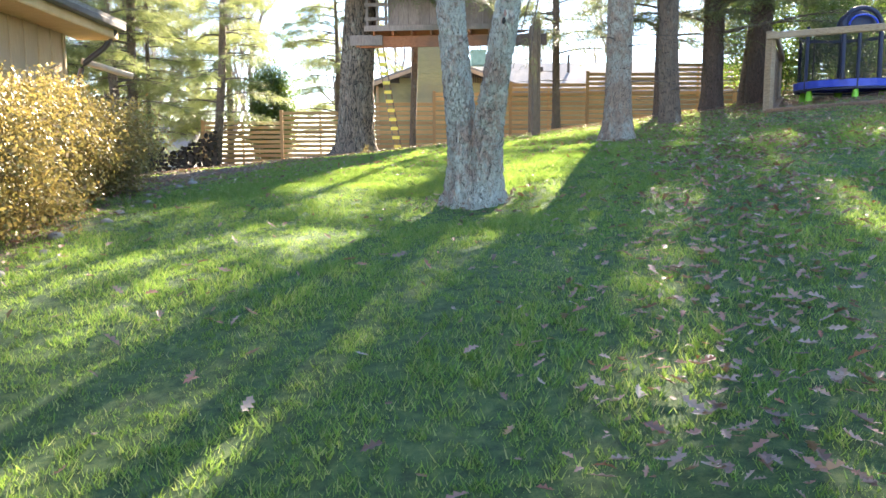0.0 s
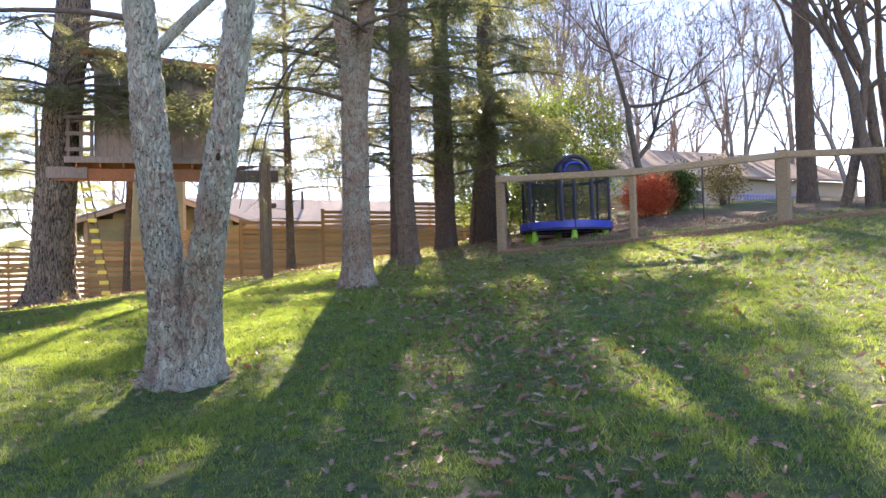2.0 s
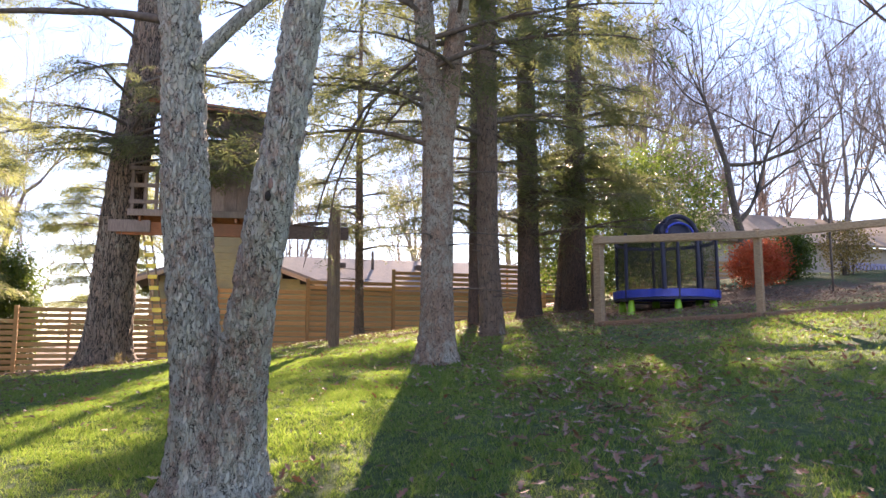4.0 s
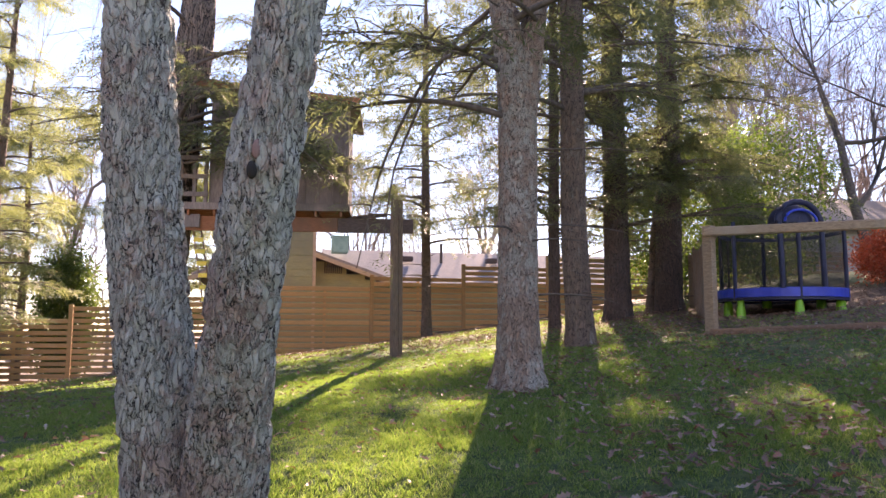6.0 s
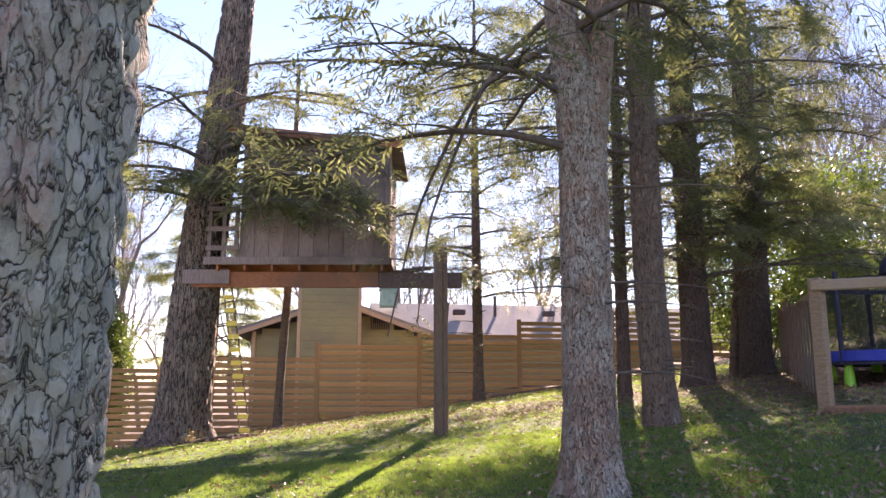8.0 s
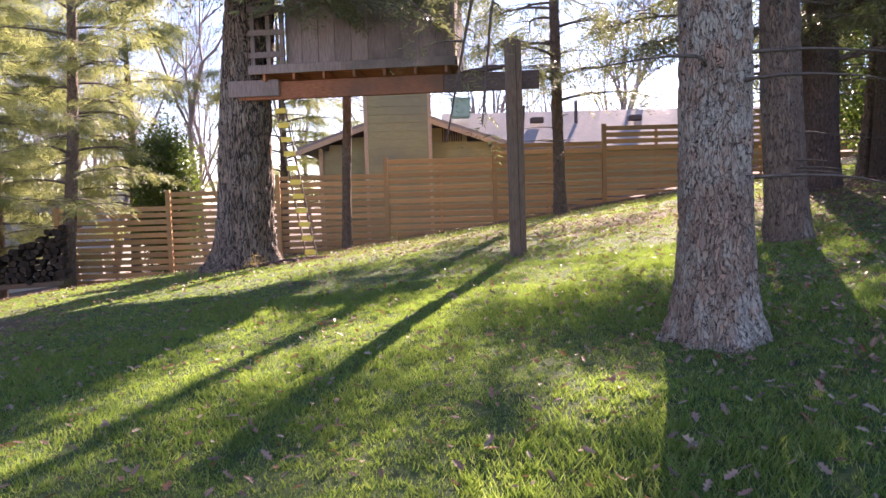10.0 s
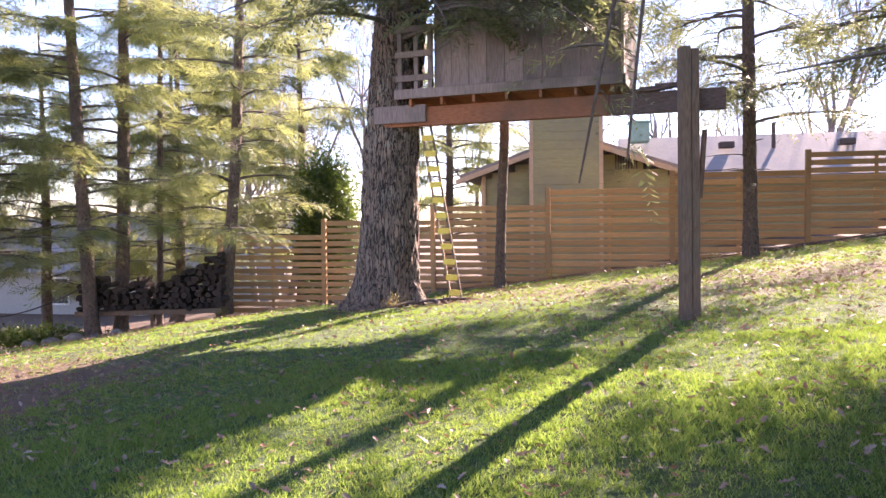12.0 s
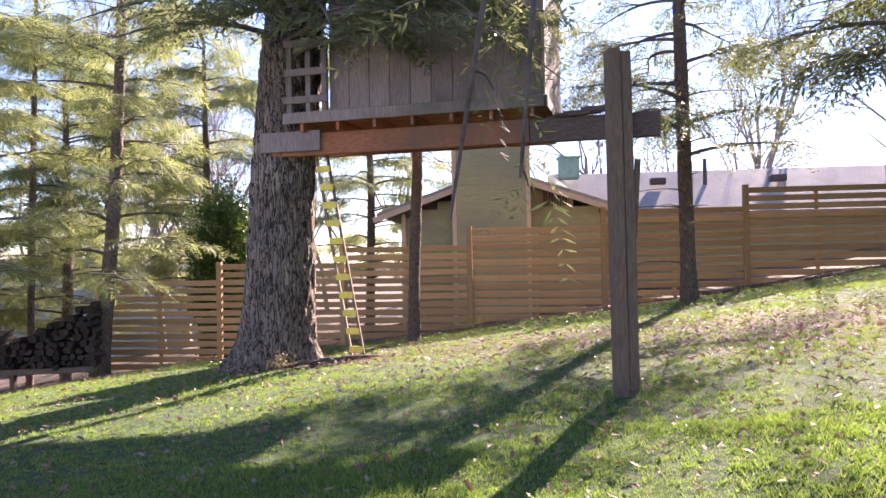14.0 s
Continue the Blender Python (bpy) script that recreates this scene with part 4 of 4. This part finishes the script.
for cx, cy, cz, rx, rz, n in ((14.6, -3.2, 4.6, 2.0, 2.2, 3400), (17.0, -3.0, 5.4, 1.7, 2.2, 1800)):
    shrub("holly_tree", "glossy evergreen tree with dense small leaves", (cx, cy), (rx, 1.6, rz), n, LEAVES, M_HOLLY, "tree", size=1.4)
shrub("ground_cover", "low green creeping plants at the lawn edge", (-5.6, -1.9), (1.3, 0.7, 0.14), 500, LEAVES, M_HOLLY, "ground cover")
shrub("roadside_bush", "pale twiggy bush beside the rail fence", (18.2, -13.6), (0.9, 0.9, 0.7), 260, SMALL_LEAVES, M_YELLOW, stems=60)


# ---------------------------------------------------------------- bare trees
def bare_lines(start, direction, length, r, level, out, spread=0.55, kids=3):
    n = 6
    p, d = np.array(start, float), np.array(direction, float)
    pts, rad = [p.copy()], [r]
    for s in range(n):
        d = d + rng.normal(0, 0.12, 3) + np.array([0, 0, 0.05])
        d /= np.linalg.norm(d)
        p = p + d * length / n
        pts.append(p.copy())
        rad.append(r * (1 - 0.55 * (s + 1) / n))
    out.append((level, np.array(pts), np.array(rad)))
    if level == 0:
        return
    for k in range(kids + (level > 2)):
        u = rng.integers(2, n + 1)
        e = d + rng.normal(0, spread, 3)
        e /= np.linalg.norm(e)
        bare_lines(pts[u], e, length * rng.uniform(0.5, 0.8), rad[u] * 0.7, level - 1, out, spread, kids)


def bare_tree(label, at, height, r, mat, levels=4, lean=(0, 0), group="bare trees in the distance", kids=3):
    z = gz(*at)
    root = thing("bare_tree", (*at, z), label, "tree", group)
    out = []
    bare_lines((at[0], at[1], z - 0.2), (lean[0], lean[1], 1), height * 0.45, r, levels, out, kids=kids)
    tubes("trunk", [(p, q) for lv, p, q in out if lv == levels], 10, mat, root)
    tagged(tubes("crown", [(p, np.maximum(q, 0.006)) for lv, p, q in out if lv < levels], 4, mat, root), kind="stuff")
    return root


rng = np.random.default_rng(23)
bare_tree("leafless tree with crooked limbs behind the rail fence", (18.6, -4.6), 12, 0.14, M_TWIG, 5, (0.1, 0.05))
big = thing("tall_tree", (18.1, -11.0, gz(18.1, -11.0)), "tall straight leafless trunk beyond the rail fence", "tree")
trunk("trunk", [(18.1, -11.0, 1.8, 0.28), (18.1, -11, 3, 0.21), (18.13, -11, 6, 0.19), (18.2, -11, 12, 0.15)], 36, M_BARK_PINE, big, flare=0.06, foot=2.6)
for s in range(9):
    lv = []
    bare_lines((18.15, -11, rng.uniform(5.5, 11)), (rng.normal(), rng.normal(), 0.4), rng.uniform(1.5, 3), 0.06, 2, lv)
    tubes("limb", [(p, np.maximum(q, 0.005)) for _, p, q in lv], 4, M_TWIG, big)
for x, y, r in ((17.4, -13.1, 0.15), (17.95, -13.0, 0.13), (17.05, -12.7, 0.11), (18.3, -12.9, 0.12)):
    bare_tree("slender leafless tree in a clump by the rail", (x, y), 11, r, M_BARK_PINE, 3, (rng.normal(0, 0.08), 0.03), "clump of slender trees")
protos = [bare_tree("tall leafless grey-brown tree in the far woods", (24 + 5 * k, 9 + 3 * k), 19, 0.22, M_TWIG_HAZED, 5) for k in range(4)]
for k in range(60):
    a = math.radians(rng.uniform(-8, 128))
    d = rng.uniform(31, 62)
    x, y = 5 + d * math.cos(a), -16 + d * math.sin(a)
    if y < 13 and x < 24:
        continue
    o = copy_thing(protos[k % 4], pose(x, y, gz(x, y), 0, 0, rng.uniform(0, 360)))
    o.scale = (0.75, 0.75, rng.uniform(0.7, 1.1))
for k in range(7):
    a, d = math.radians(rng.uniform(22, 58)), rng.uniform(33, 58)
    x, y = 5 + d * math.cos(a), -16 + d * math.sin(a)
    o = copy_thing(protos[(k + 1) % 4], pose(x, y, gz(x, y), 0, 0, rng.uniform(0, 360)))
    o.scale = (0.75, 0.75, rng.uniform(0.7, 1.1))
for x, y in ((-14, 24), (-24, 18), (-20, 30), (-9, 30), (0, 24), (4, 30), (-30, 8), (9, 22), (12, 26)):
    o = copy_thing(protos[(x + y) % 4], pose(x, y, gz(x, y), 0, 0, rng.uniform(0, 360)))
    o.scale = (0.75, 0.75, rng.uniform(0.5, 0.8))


# ---------------------------------------------------------------- houses
def gable_prism(bm, x0, x1, y0, y1, z_eave, z_ridge, thick, along="y", over=0.35):
    """Two roof slabs meeting at a ridge that runs along x or y."""
    if along == "y":
        mid, half = (x0 + x1) / 2, (x1 - x0) / 2 + over
        slope = (z_ridge - z_eave) / ((x1 - x0) / 2)
        for s in (-1, 1):
            m, ln = beam_m((mid, (y0 + y1) / 2, z_ridge), (mid + s * half, (y0 + y1) / 2, z_ridge - slope * half))
            box(bm, (ln, y1 - y0 + 2 * over, thick), m @ pose(0, 0, thick / 2), 0)
    else:
        mid, half = (y0 + y1) / 2, (y1 - y0) / 2 + over
        slope = (z_ridge - z_eave) / ((y1 - y0) / 2)
        for s in (-1, 1):
            m, ln = beam_m(((x0 + x1) / 2, mid, z_ridge), ((x0 + x1) / 2, mid + s * half, z_ridge - slope * half))
            box(bm, (ln, x1 - x0 + 2 * over, thick), m @ pose(0, 0, thick / 2), 0)


nb = thing("green_house", (5.1, 5, gz(5, 5)), "neighbouring house with olive-green lap siding and grey roof", "house")
nz = 0.6
bm = bmesh.new()
box(bm, (5.1, 5.6, 2.8), pose(5.45, 7.15, nz + 1.35), 0)
nw = part("wall", bm, M_SIDING_GREEN, nb)
for k in range(20):
    z = nz + 0.2 * k
    w = 5.1 if z < 3.4 else max(0.3, 5.1 - (z - 3.3) / 0.33 * 2.0)
    box_part("siding_board", (w, 0.05, 0.208), pose(5.4, 4.3, z, -4, 0, 0), M_SIDING_GREEN, nw, bevel=0)
bm = bmesh.new()
gable_prism(bm, 2.6, 8.0, 4.1, 10, 3.42, 4.35, 0.1, "y", 0.25)
part("roof", bm, M_SHINGLE, nb, "grey shingle roof")
for a, c in (((2.25, 3.78, 3.24), (5.3, 3.78, 4.30)), ((5.3, 3.78, 4.30), (8.4, 3.78, 3.22))):
    m, ln = beam_m(a, c)
    box_part("bargeboard", (ln, 0.05, 0.13), m, M_TRIM, nb, "tan trim board")
box_part("corner_trim", (0.1, 0.1, 2.8), pose(2.93, 4.2, 2.0), M_TRIM, nb)
for k in range(9):
    box_part("vent_slat", (0.035, 0.03, 0.42), pose(6.35 + 0.065 * k, 4.17, 3.72), M_DARKMETAL, nb)
# chimney chase
cn = part("chimney", box(bmesh.new(), (1.72, 0.7, 5.4), pose(5.11, 3.95, 3.2), 0), M_SIDING_GREEN, nb)
for k in range(24):
    box_part("siding_board", (1.66, 0.03, 0.232), pose(5.11, 3.585, 0.8 + 0.222 * k, -4, 0, 0), M_SIDING_GREEN, cn, bevel=0)
for x in (4.24, 5.98):
    box_part("trim", (0.1, 0.06, 5.3), pose(x, 3.58, 3.3), M_TRIM, cn, "pale corner trim")
# long wing with shingled roof
bm = bmesh.new()
box(bm, (13, 5.5, 3.2), pose(14.5, 10.2, 1.9), 0)
part("wing_wall", bm, M_SIDING_GREEN, nb)
bm = bmesh.new()
gable_prism(bm, 7.0, 21, 7.4, 13, 3.55, 4.85, 0.1, "x", 0.4)
part("wing_roof", bm, M_SHINGLE, nb, "long grey shingle roof")
vent = part("roof_turret", box(bmesh.new(), (0.62, 0.62, 0.62), pose(7.2, 9, 4.98), 0.03), M_COPPER, nb, "green patina roof turret")
box_part("cap", (0.7, 0.7, 0.05), pose(7.2, 9, 5.3), M_COPPER, vent)
tubes("vent_pipe", [([(11.2, 9, 4.3), (11.2, 9, 5.15)], np.full(2, 0.06))], 10, M_DARKMETAL, nb)
for x in (9.8, 13.2):
    box_part("skylight", (0.45, 0.3, 0.2), pose(x, 8.8, 4.5), M_DARKMETAL, nb, bevel=0.03)

# the tan house beside the start of the walk
own = thing("tan_house", (-1.5, -20, gz(-1.5, -20)), "tan board-and-batten house with sunlit soffit and dark gutter", "house")
HX = -1.36
box_part("wall", (0.2, 17, 4.6), pose(HX - 0.1, -20.7, 0.55), M_SIDING_TAN, own, bevel=0)
box_part("wall", (6, 0.2, 4.6), pose(HX - 3.2, -12.3, 0.55), M_SIDING_TAN, own, bevel=0)
for k in range(38):
    box_part("batten", (0.03, 0.055, 4.4), pose(HX + 0.012, -12.3 - 0.4 * k, 0.6), M_SIDING_TAN, own)
box_part("soffit", (0.62, 18.2, 0.03), pose(HX + 0.27, -20.7, 2.8), M_SOFFIT_SUNLIT, own, "soffit coloured orange by painted-in sunlight")
box_part("fascia", (0.04, 18.2, 0.2), pose(HX + 0.57, -20.7, 2.9), M_SOFFIT_SUNLIT, own)
box_part("gable_board", (0.62, 0.04, 0.24), pose(HX + 0.27, -11.6, 2.93), M_WHITE, own, "pale end board")
box_part("gutter", (0.12, 18.3, 0.11), pose(HX + 0.65, -20.7, 2.97), M_DARKMETAL, own, "dark brown gutter", bevel=0.02)
bm = bmesh.new()
m, ln = beam_m((HX + 0.69, -20.7, 3.04), (HX - 6, -20.7, 5.3))
box(bm, (ln, 18.4, 0.08), m, 0)
part("roof", bm, M_SHINGLE, own)
tubes("downspout", [(smooth_line([(HX + 0.6, -11.75, 2.93), (HX + 0.5, -11.75, 2.7), (HX + 0.1, -11.95, 2.35), (HX + 0.06, -11.95, 2.1), (HX + 0.06, -11.95, 0.3)], 24), np.full(24, 0.045))], 8, M_DARKMETAL, own)
tubes("drain_pipe", [([(HX + 0.1, -11.9, 2.42), (HX + 0.75, -11.5, 2.22)], np.full(2, 0.05))], 8, M_TRIM, own)

# low house down the slope
low_house = thing("low_house", (-16, 15, gz(-16, 15)), "low grey house with broad shingle roof down the slope", "house")
box_part("wall", (16, 7, 2.6), pose(-15.5, 18, -0.9), M_LOWWALL, low_house, bevel=0)
bm = bmesh.new()
gable_prism(bm, -23.5, -7.5, 14.5, 21.5, 0.4, 2.6, 0.12, "x", 0.5)
part("roof", bm, M_SHINGLE, low_house, "broad grey shingle roof")
for x in (-18.2, -16.0, -12.5):
    wf = part("window_frame", box(bmesh.new(), (1.0, 0.08, 1.3), pose(x, 14.47, -0.7), 0.01), M_WHITE, low_house)
    for dz in (-0.3, 0.3):
        box_part("pane", (0.84, 0.03, 0.52), pose(x, 14.42, -0.7 + dz), M_GLASS, wf, bevel=0)
# house beyond the rail fence
east = thing("east_house", (33, 4, gz(33, 4)), "pale house with broad roof and blue railed porch uphill", "house")
box_part("wall", (16, 7, 3.2), pose(33, 9, 4.2), M_LOWWALL, east, bevel=0)
bm = bmesh.new()
gable_prism(bm, 26, 40, 5.5, 13, 6.0, 7.7, 0.12, "x", 0.6)
part("roof", bm, M_SHINGLE_BROWN, east, "broad grey-brown shingle roof")
for x in (29.5, 37):
    wf = part("window_frame", box(bmesh.new(), (1.3, 0.08, 1.3), pose(x, 5.45, 4.6), 0.01), M_WHITE, east)
    box_part("pane", (1.1, 0.03, 1.1), pose(x, 5.4, 4.6), M_GLASS, wf, bevel=0)
porch = part("porch_rail", box(bmesh.new(), (5.2, 0.08, 0.1), pose(33, 3.5, 4.75), 0.01), M_BLUEPAINT, east, "blue painted porch rail")
box_part("bottom_rail", (5.2, 0.08, 0.1), pose(33, 3.5, 3.9), M_BLUEPAINT, porch)
for k in range(27):
    box_part("baluster", (0.09, 0.06, 0.9), pose(30.45 + 0.196 * k, 3.5, 4.32), M_BLUEPAINT, porch)
box_part("porch_floor", (5.4, 2.0, 0.9), pose(33, 4.5, 3.4), M_LOWWALL, east)

# slim metal posts of a wire fence beyond the bed
for x, y in ((15.5, -10.6), (17.3, -10.9), (14.0, -6.0), (19.5, -11.4)):
    z = gz(x, y)
    mp = thing("metal_post", (x, y, z), "thin dark metal garden fence post", "post", "wire fence posts")
    tubes("stake", [([(x, y, z - 0.1), (x, y, z + 0.7), (x, y, z + 1.35)], np.full(3, 0.022))], 8, M_DARKMETAL, mp)

# ---------------------------------------------------------------- firewood rack
rack = thing("firewood_rack", (-3.3, -1.5, 0.1), "raised timber rack between two trees stacked with firewood", "firewood rack")
ra, rb = Vector((-4.75, -1.75, 0.36)), Vector((-1.75, -1.2, 0.42))
for s in (-0.18, 0.18):
    m, ln = beam_m(ra + Vector((0, s, 0)), rb + Vector((0, s, 0)))
    box_part("rail", (ln, 0.06, 0.1), m, M_POSTWOOD, rack)
for u in (0.06, 0.5, 0.95):
    p = ra.lerp(rb, u)
    low = gz(p.x, p.y) - 0.1
    box_part("leg", (0.08, 0.1, p.z - low), pose(p.x, p.y, (p.z + low) / 2), M_POSTWOOD, rack)


def log_mesh(seed):
    r = np.random.default_rng(seed)
    bm = bmesh.new()
    bmesh.ops.create_cone(bm, cap_ends=True, segments=9, radius1=0.07, radius2=0.066, depth=0.42, matrix=pose(0, 0, 0, 90, 0, 0))
    split = seed % 2
    for v in bm.verts:
        k = 1 + r.uniform(-0.22, 0.15)
        v.co.x *= k
        v.co.z *= k
        if split and v.co.z < -0.01:
            v.co.z *= 0.25
    me = bpy.data.meshes.new("log")
    me.materials.append(M_LOGBARK), me.materials.append(M_LOGEND)
    for f in bm.faces:
        f.material_index = 1 if len(f.verts) > 4 else 0
    bm.to_mesh(me)
    bm.free()
    return me


LOGS = [log_mesh(s) for s in range(6)]
d = (rb - ra).normalized()
turn = math.degrees(math.atan2(d.y, d.x))
ncol = 25
for c in range(ncol):
    u = (c + 0.5) / ncol
    height = 0.62 + 0.12 * math.sin(c * 0.7) if u < 0.5 else 0.50 + 0.75 * ((u - 0.5) / 0.5) ** 1.2
    rows = int(height / 0.115)
    for k in range(rows):
        p = ra.lerp(rb, min(0.985, max(0.015, u + 0.02 * (k % 2) + rng.normal(0, 0.006))))
        ob = new("log", LOGS[rng.integers(0, 6)])
        ob.parent = rack
        ob.location = p + Vector((0, rng.normal(0, 0.03), 0.115 + 0.115 * k + rng.normal(0, 0.008))) - ORIGIN[rack.name]
        ob.rotation_euler = (rng.normal(0, 0.05), rng.uniform(0, 6.28), radians(turn) + rng.normal(0, 0.08))
        ob.scale = (rng.uniform(0.8, 1.15), 1, rng.uniform(0.8, 1.15))

rope = thing("rope", (-4.4, -2.1, 0.9), "dark rope strung between two slim trees", "rope")
rp = [(-4.35 - 2.6 * u, -2.15 - 0.75 * u, 0.95 - 0.55 * u - 0.25 * math.sin(math.pi * u)) for u in np.linspace(0, 1, 14)]
tubes("cord", [(np.array(rp), np.full(14, 0.016))], 6, M_DARKMETAL, rope)


# ---------------------------------------------------------------- loose things on the ground
def stone(x, y, s, seed):
    z = gz(x, y)
    bm = bmesh.new()
    bmesh.ops.create_icosphere(bm, subdivisions=2, radius=1)
    for v in bm.verts:
        v.co *= 1 + 0.25 * noise.noise(v.co * 1.5 + Vector((seed, 0, 0)))
        v.co = Vector((v.co.x * s, v.co.y * s * 0.8, v.co.z * s * 0.55)) + Vector((x, y, z + 0.1 * s))
    root = thing("edging_stone", (x, y, z), "grey fieldstone half sunk in the bed edge", "stone", "stones edging the shrub bed")
    part("stone", bm, M_STONE, root, smooth=True)


for k in range(11):
    u = k / 10
    stone(1.1 - 0.35 * u + rng.normal(0, 0.08), -19.8 + 6.6 * u, rng.uniform(0.05, 0.12), k)
for k in range(5):
    stone(-5.2 + 0.5 * k, -2.7 + rng.normal(0, 0.1), rng.uniform(0.12, 0.25), 30 + k)

stump = thing("root_mound", (3.55, -4.6, gz(3.55, -4.6)), "low mound of pale weathered roots at the ladder's foot", "root mound")
for k in range(9):
    a = rng.uniform(0, 6.28)
    x, y = 3.5 + rng.normal(0, 0.16), -4.65 + rng.normal(0, 0.1)
    pts, rad = limb_line((x, y, gz(x, y) + 0.05), a, rng.uniform(0.3, 0.6), 0.05, 0.15, 0.035, 7)
    tubes("root", [(pts, rad)], 6, M_BEAM, stump)
for x, y, a, l, r in ((8.9, -0.8, 0.15, 3.2, 0.045), (7.2, -0.7, 0.3, 1.6, 0.035), (10.5, -0.9, -0.1, 2.4, 0.03)):
    fb = thing("fallen_branch", (x, y, gz(x, y)), "fallen branch lying along the fence foot", "branch", "fallen branches")
    pts, rad = limb_line((x, y, 0), a, l, 0, 0, r, 10, 0.12)
    pts[:, 2] = ground_z(pts[:, 0], pts[:, 1]) + 0.04
    tubes("stick", [(pts, rad)], 6, M_TWIG, fb)
for x, y in ((2.95, -4.95), (5.0, -1.2), (8.0, -1.1), (-1.6, -1.6)):
    fl = thing("daffodil_clump", (x, y, gz(x, y)), "small clump of yellow flowers in the grass", "flowers", "yellow flower clumps")
    n = 26
    tagged(put_sprays("bloom", np.array([x, y, gz(x, y) + 0.12]) + rng.normal(0, 1, (n, 3)) * (0.09, 0.09, 0.05), rng.uniform(0, 6.28, n), rng.uniform(-0.5, 0.5, n), np.full(n, 0.6), SMALL_LEAVES, M_YELLOW, fl), kind="stuff")


def oak_leaf(seed):
    """A lobed leaf, curled along its rib."""
    r = np.random.default_rng(seed)
    half = [(0, 0.004), (0.12, 0.02), (0.25, 0.16), (0.36, 0.07), (0.5, 0.24), (0.62, 0.09), (0.76, 0.2), (0.86, 0.07), (1.0, 0.0)]
    curl, cup = r.uniform(-0.5, 0.7), r.uniform(0.2, 1.2)
    V = []
    for u, w in half:
        for s in (0, 1, -1):
            y = s * w * r.uniform(0.8, 1.2)
            V.append((u - 0.5, y, curl * (u - 0.5) ** 2 + cup * abs(y) * 0.6 + 0.02))
    F = []
    for k in range(len(half) - 1):
        a, c = 3 * k, 3 * k + 3
        F += [(a, c, c + 1, a + 1), (a, a + 2, c + 2, c)]
    return np.array(V), np.array(F)


def litter(x, y):
    c = 0.04 + 0.3 * (y > -14.8) + 0.85 * np.exp(-(((x - (5.9 + 0.42 * (y + 20))) / 0.8) ** 2)) * (y < -10) + 0.5 * np.exp(-(((x - 8.7) / 1.6) ** 2 + ((y + 14.3) / 2.6) ** 2))
    c = c + 0.14 * (x > 6.8) * (y < -11) + 0.9 * np.exp(-(((x - 12.8) / 2.6) ** 2 + ((y + 9.3) / 2.8) ** 2)) + 0.9 * np.clip(1 - np.abs(y + 0.55) / 0.7, 0, 1) + 0.35 * np.exp(-(((x - 7.8) / 2.2) ** 2 + ((y + 6.9) / 1.6) ** 2))
    for tx, ty, r in ((7.13, -12.95, 0.55), (4.56, -16.65, 0.5), (8.93, -10.2, 0.5), (2.55, -4.2, 0.8)):
        c = c + 0.8 * np.exp(-((x - tx) ** 2 + (y - ty) ** 2) / r**2)
    c = c + 0.55 * np.exp(-(((x - 10.9) / 1.9) ** 2 + ((y + 12.3) / 1.5) ** 2))
    return np.clip(c + 0.5 * bare_at(x, y), 0, 1)


LEAF = [oak_leaf(s) for s in range(8)]
lx, ly, lz = scatter(76000, -4, 16, -24.5, -0.2, litter)
order = np.argsort(np.hypot(lx - 5.4, ly + 20.0))
lx, ly, lz = lx[order], ly[order], lz[order]
size = rng.uniform(0.035, 0.11, len(lx)) * np.where(ly > -14.8, 0.72, 1.0)
near_leaves = []
for V, F in LEAF:
    me = bpy.data.meshes.new("leaf")
    me.from_pydata([tuple(v) for v in V], [], [tuple(map(int, f)) for f in F])
    me.materials.append(M_FALLEN)
    near_leaves.append(me)
for k in range(290):
    ob = new("leaf", near_leaves[k % 8])
    ob.parent = ground
    ob.location = (lx[k], ly[k], lz[k] + 0.03)
    ob.rotation_euler = (rng.normal(0, 0.3), rng.normal(0, 0.3), rng.uniform(0, 6.28))
    ob.scale = (size[k],) * 3
Vs, Fs, off = [], [], 0
for k in range(290, len(lx)):
    V, F = LEAF[k % 8]
    R3 = np.array(Euler((rng.normal(0, 0.35), rng.normal(0, 0.35), rng.uniform(0, 6.28))).to_matrix())
    Vs.append((V * size[k]) @ R3.T + (lx[k], ly[k], lz[k] + 0.045))
    Fs.append(F + off)
    off += len(V)
fallen = poly("fallen_leaves", np.concatenate(Vs), np.concatenate(Fs), M_FALLEN, smooth=False)
tagged(fallen, "scattered dry oak leaves on the lawn", "leaves", kind="stuff")
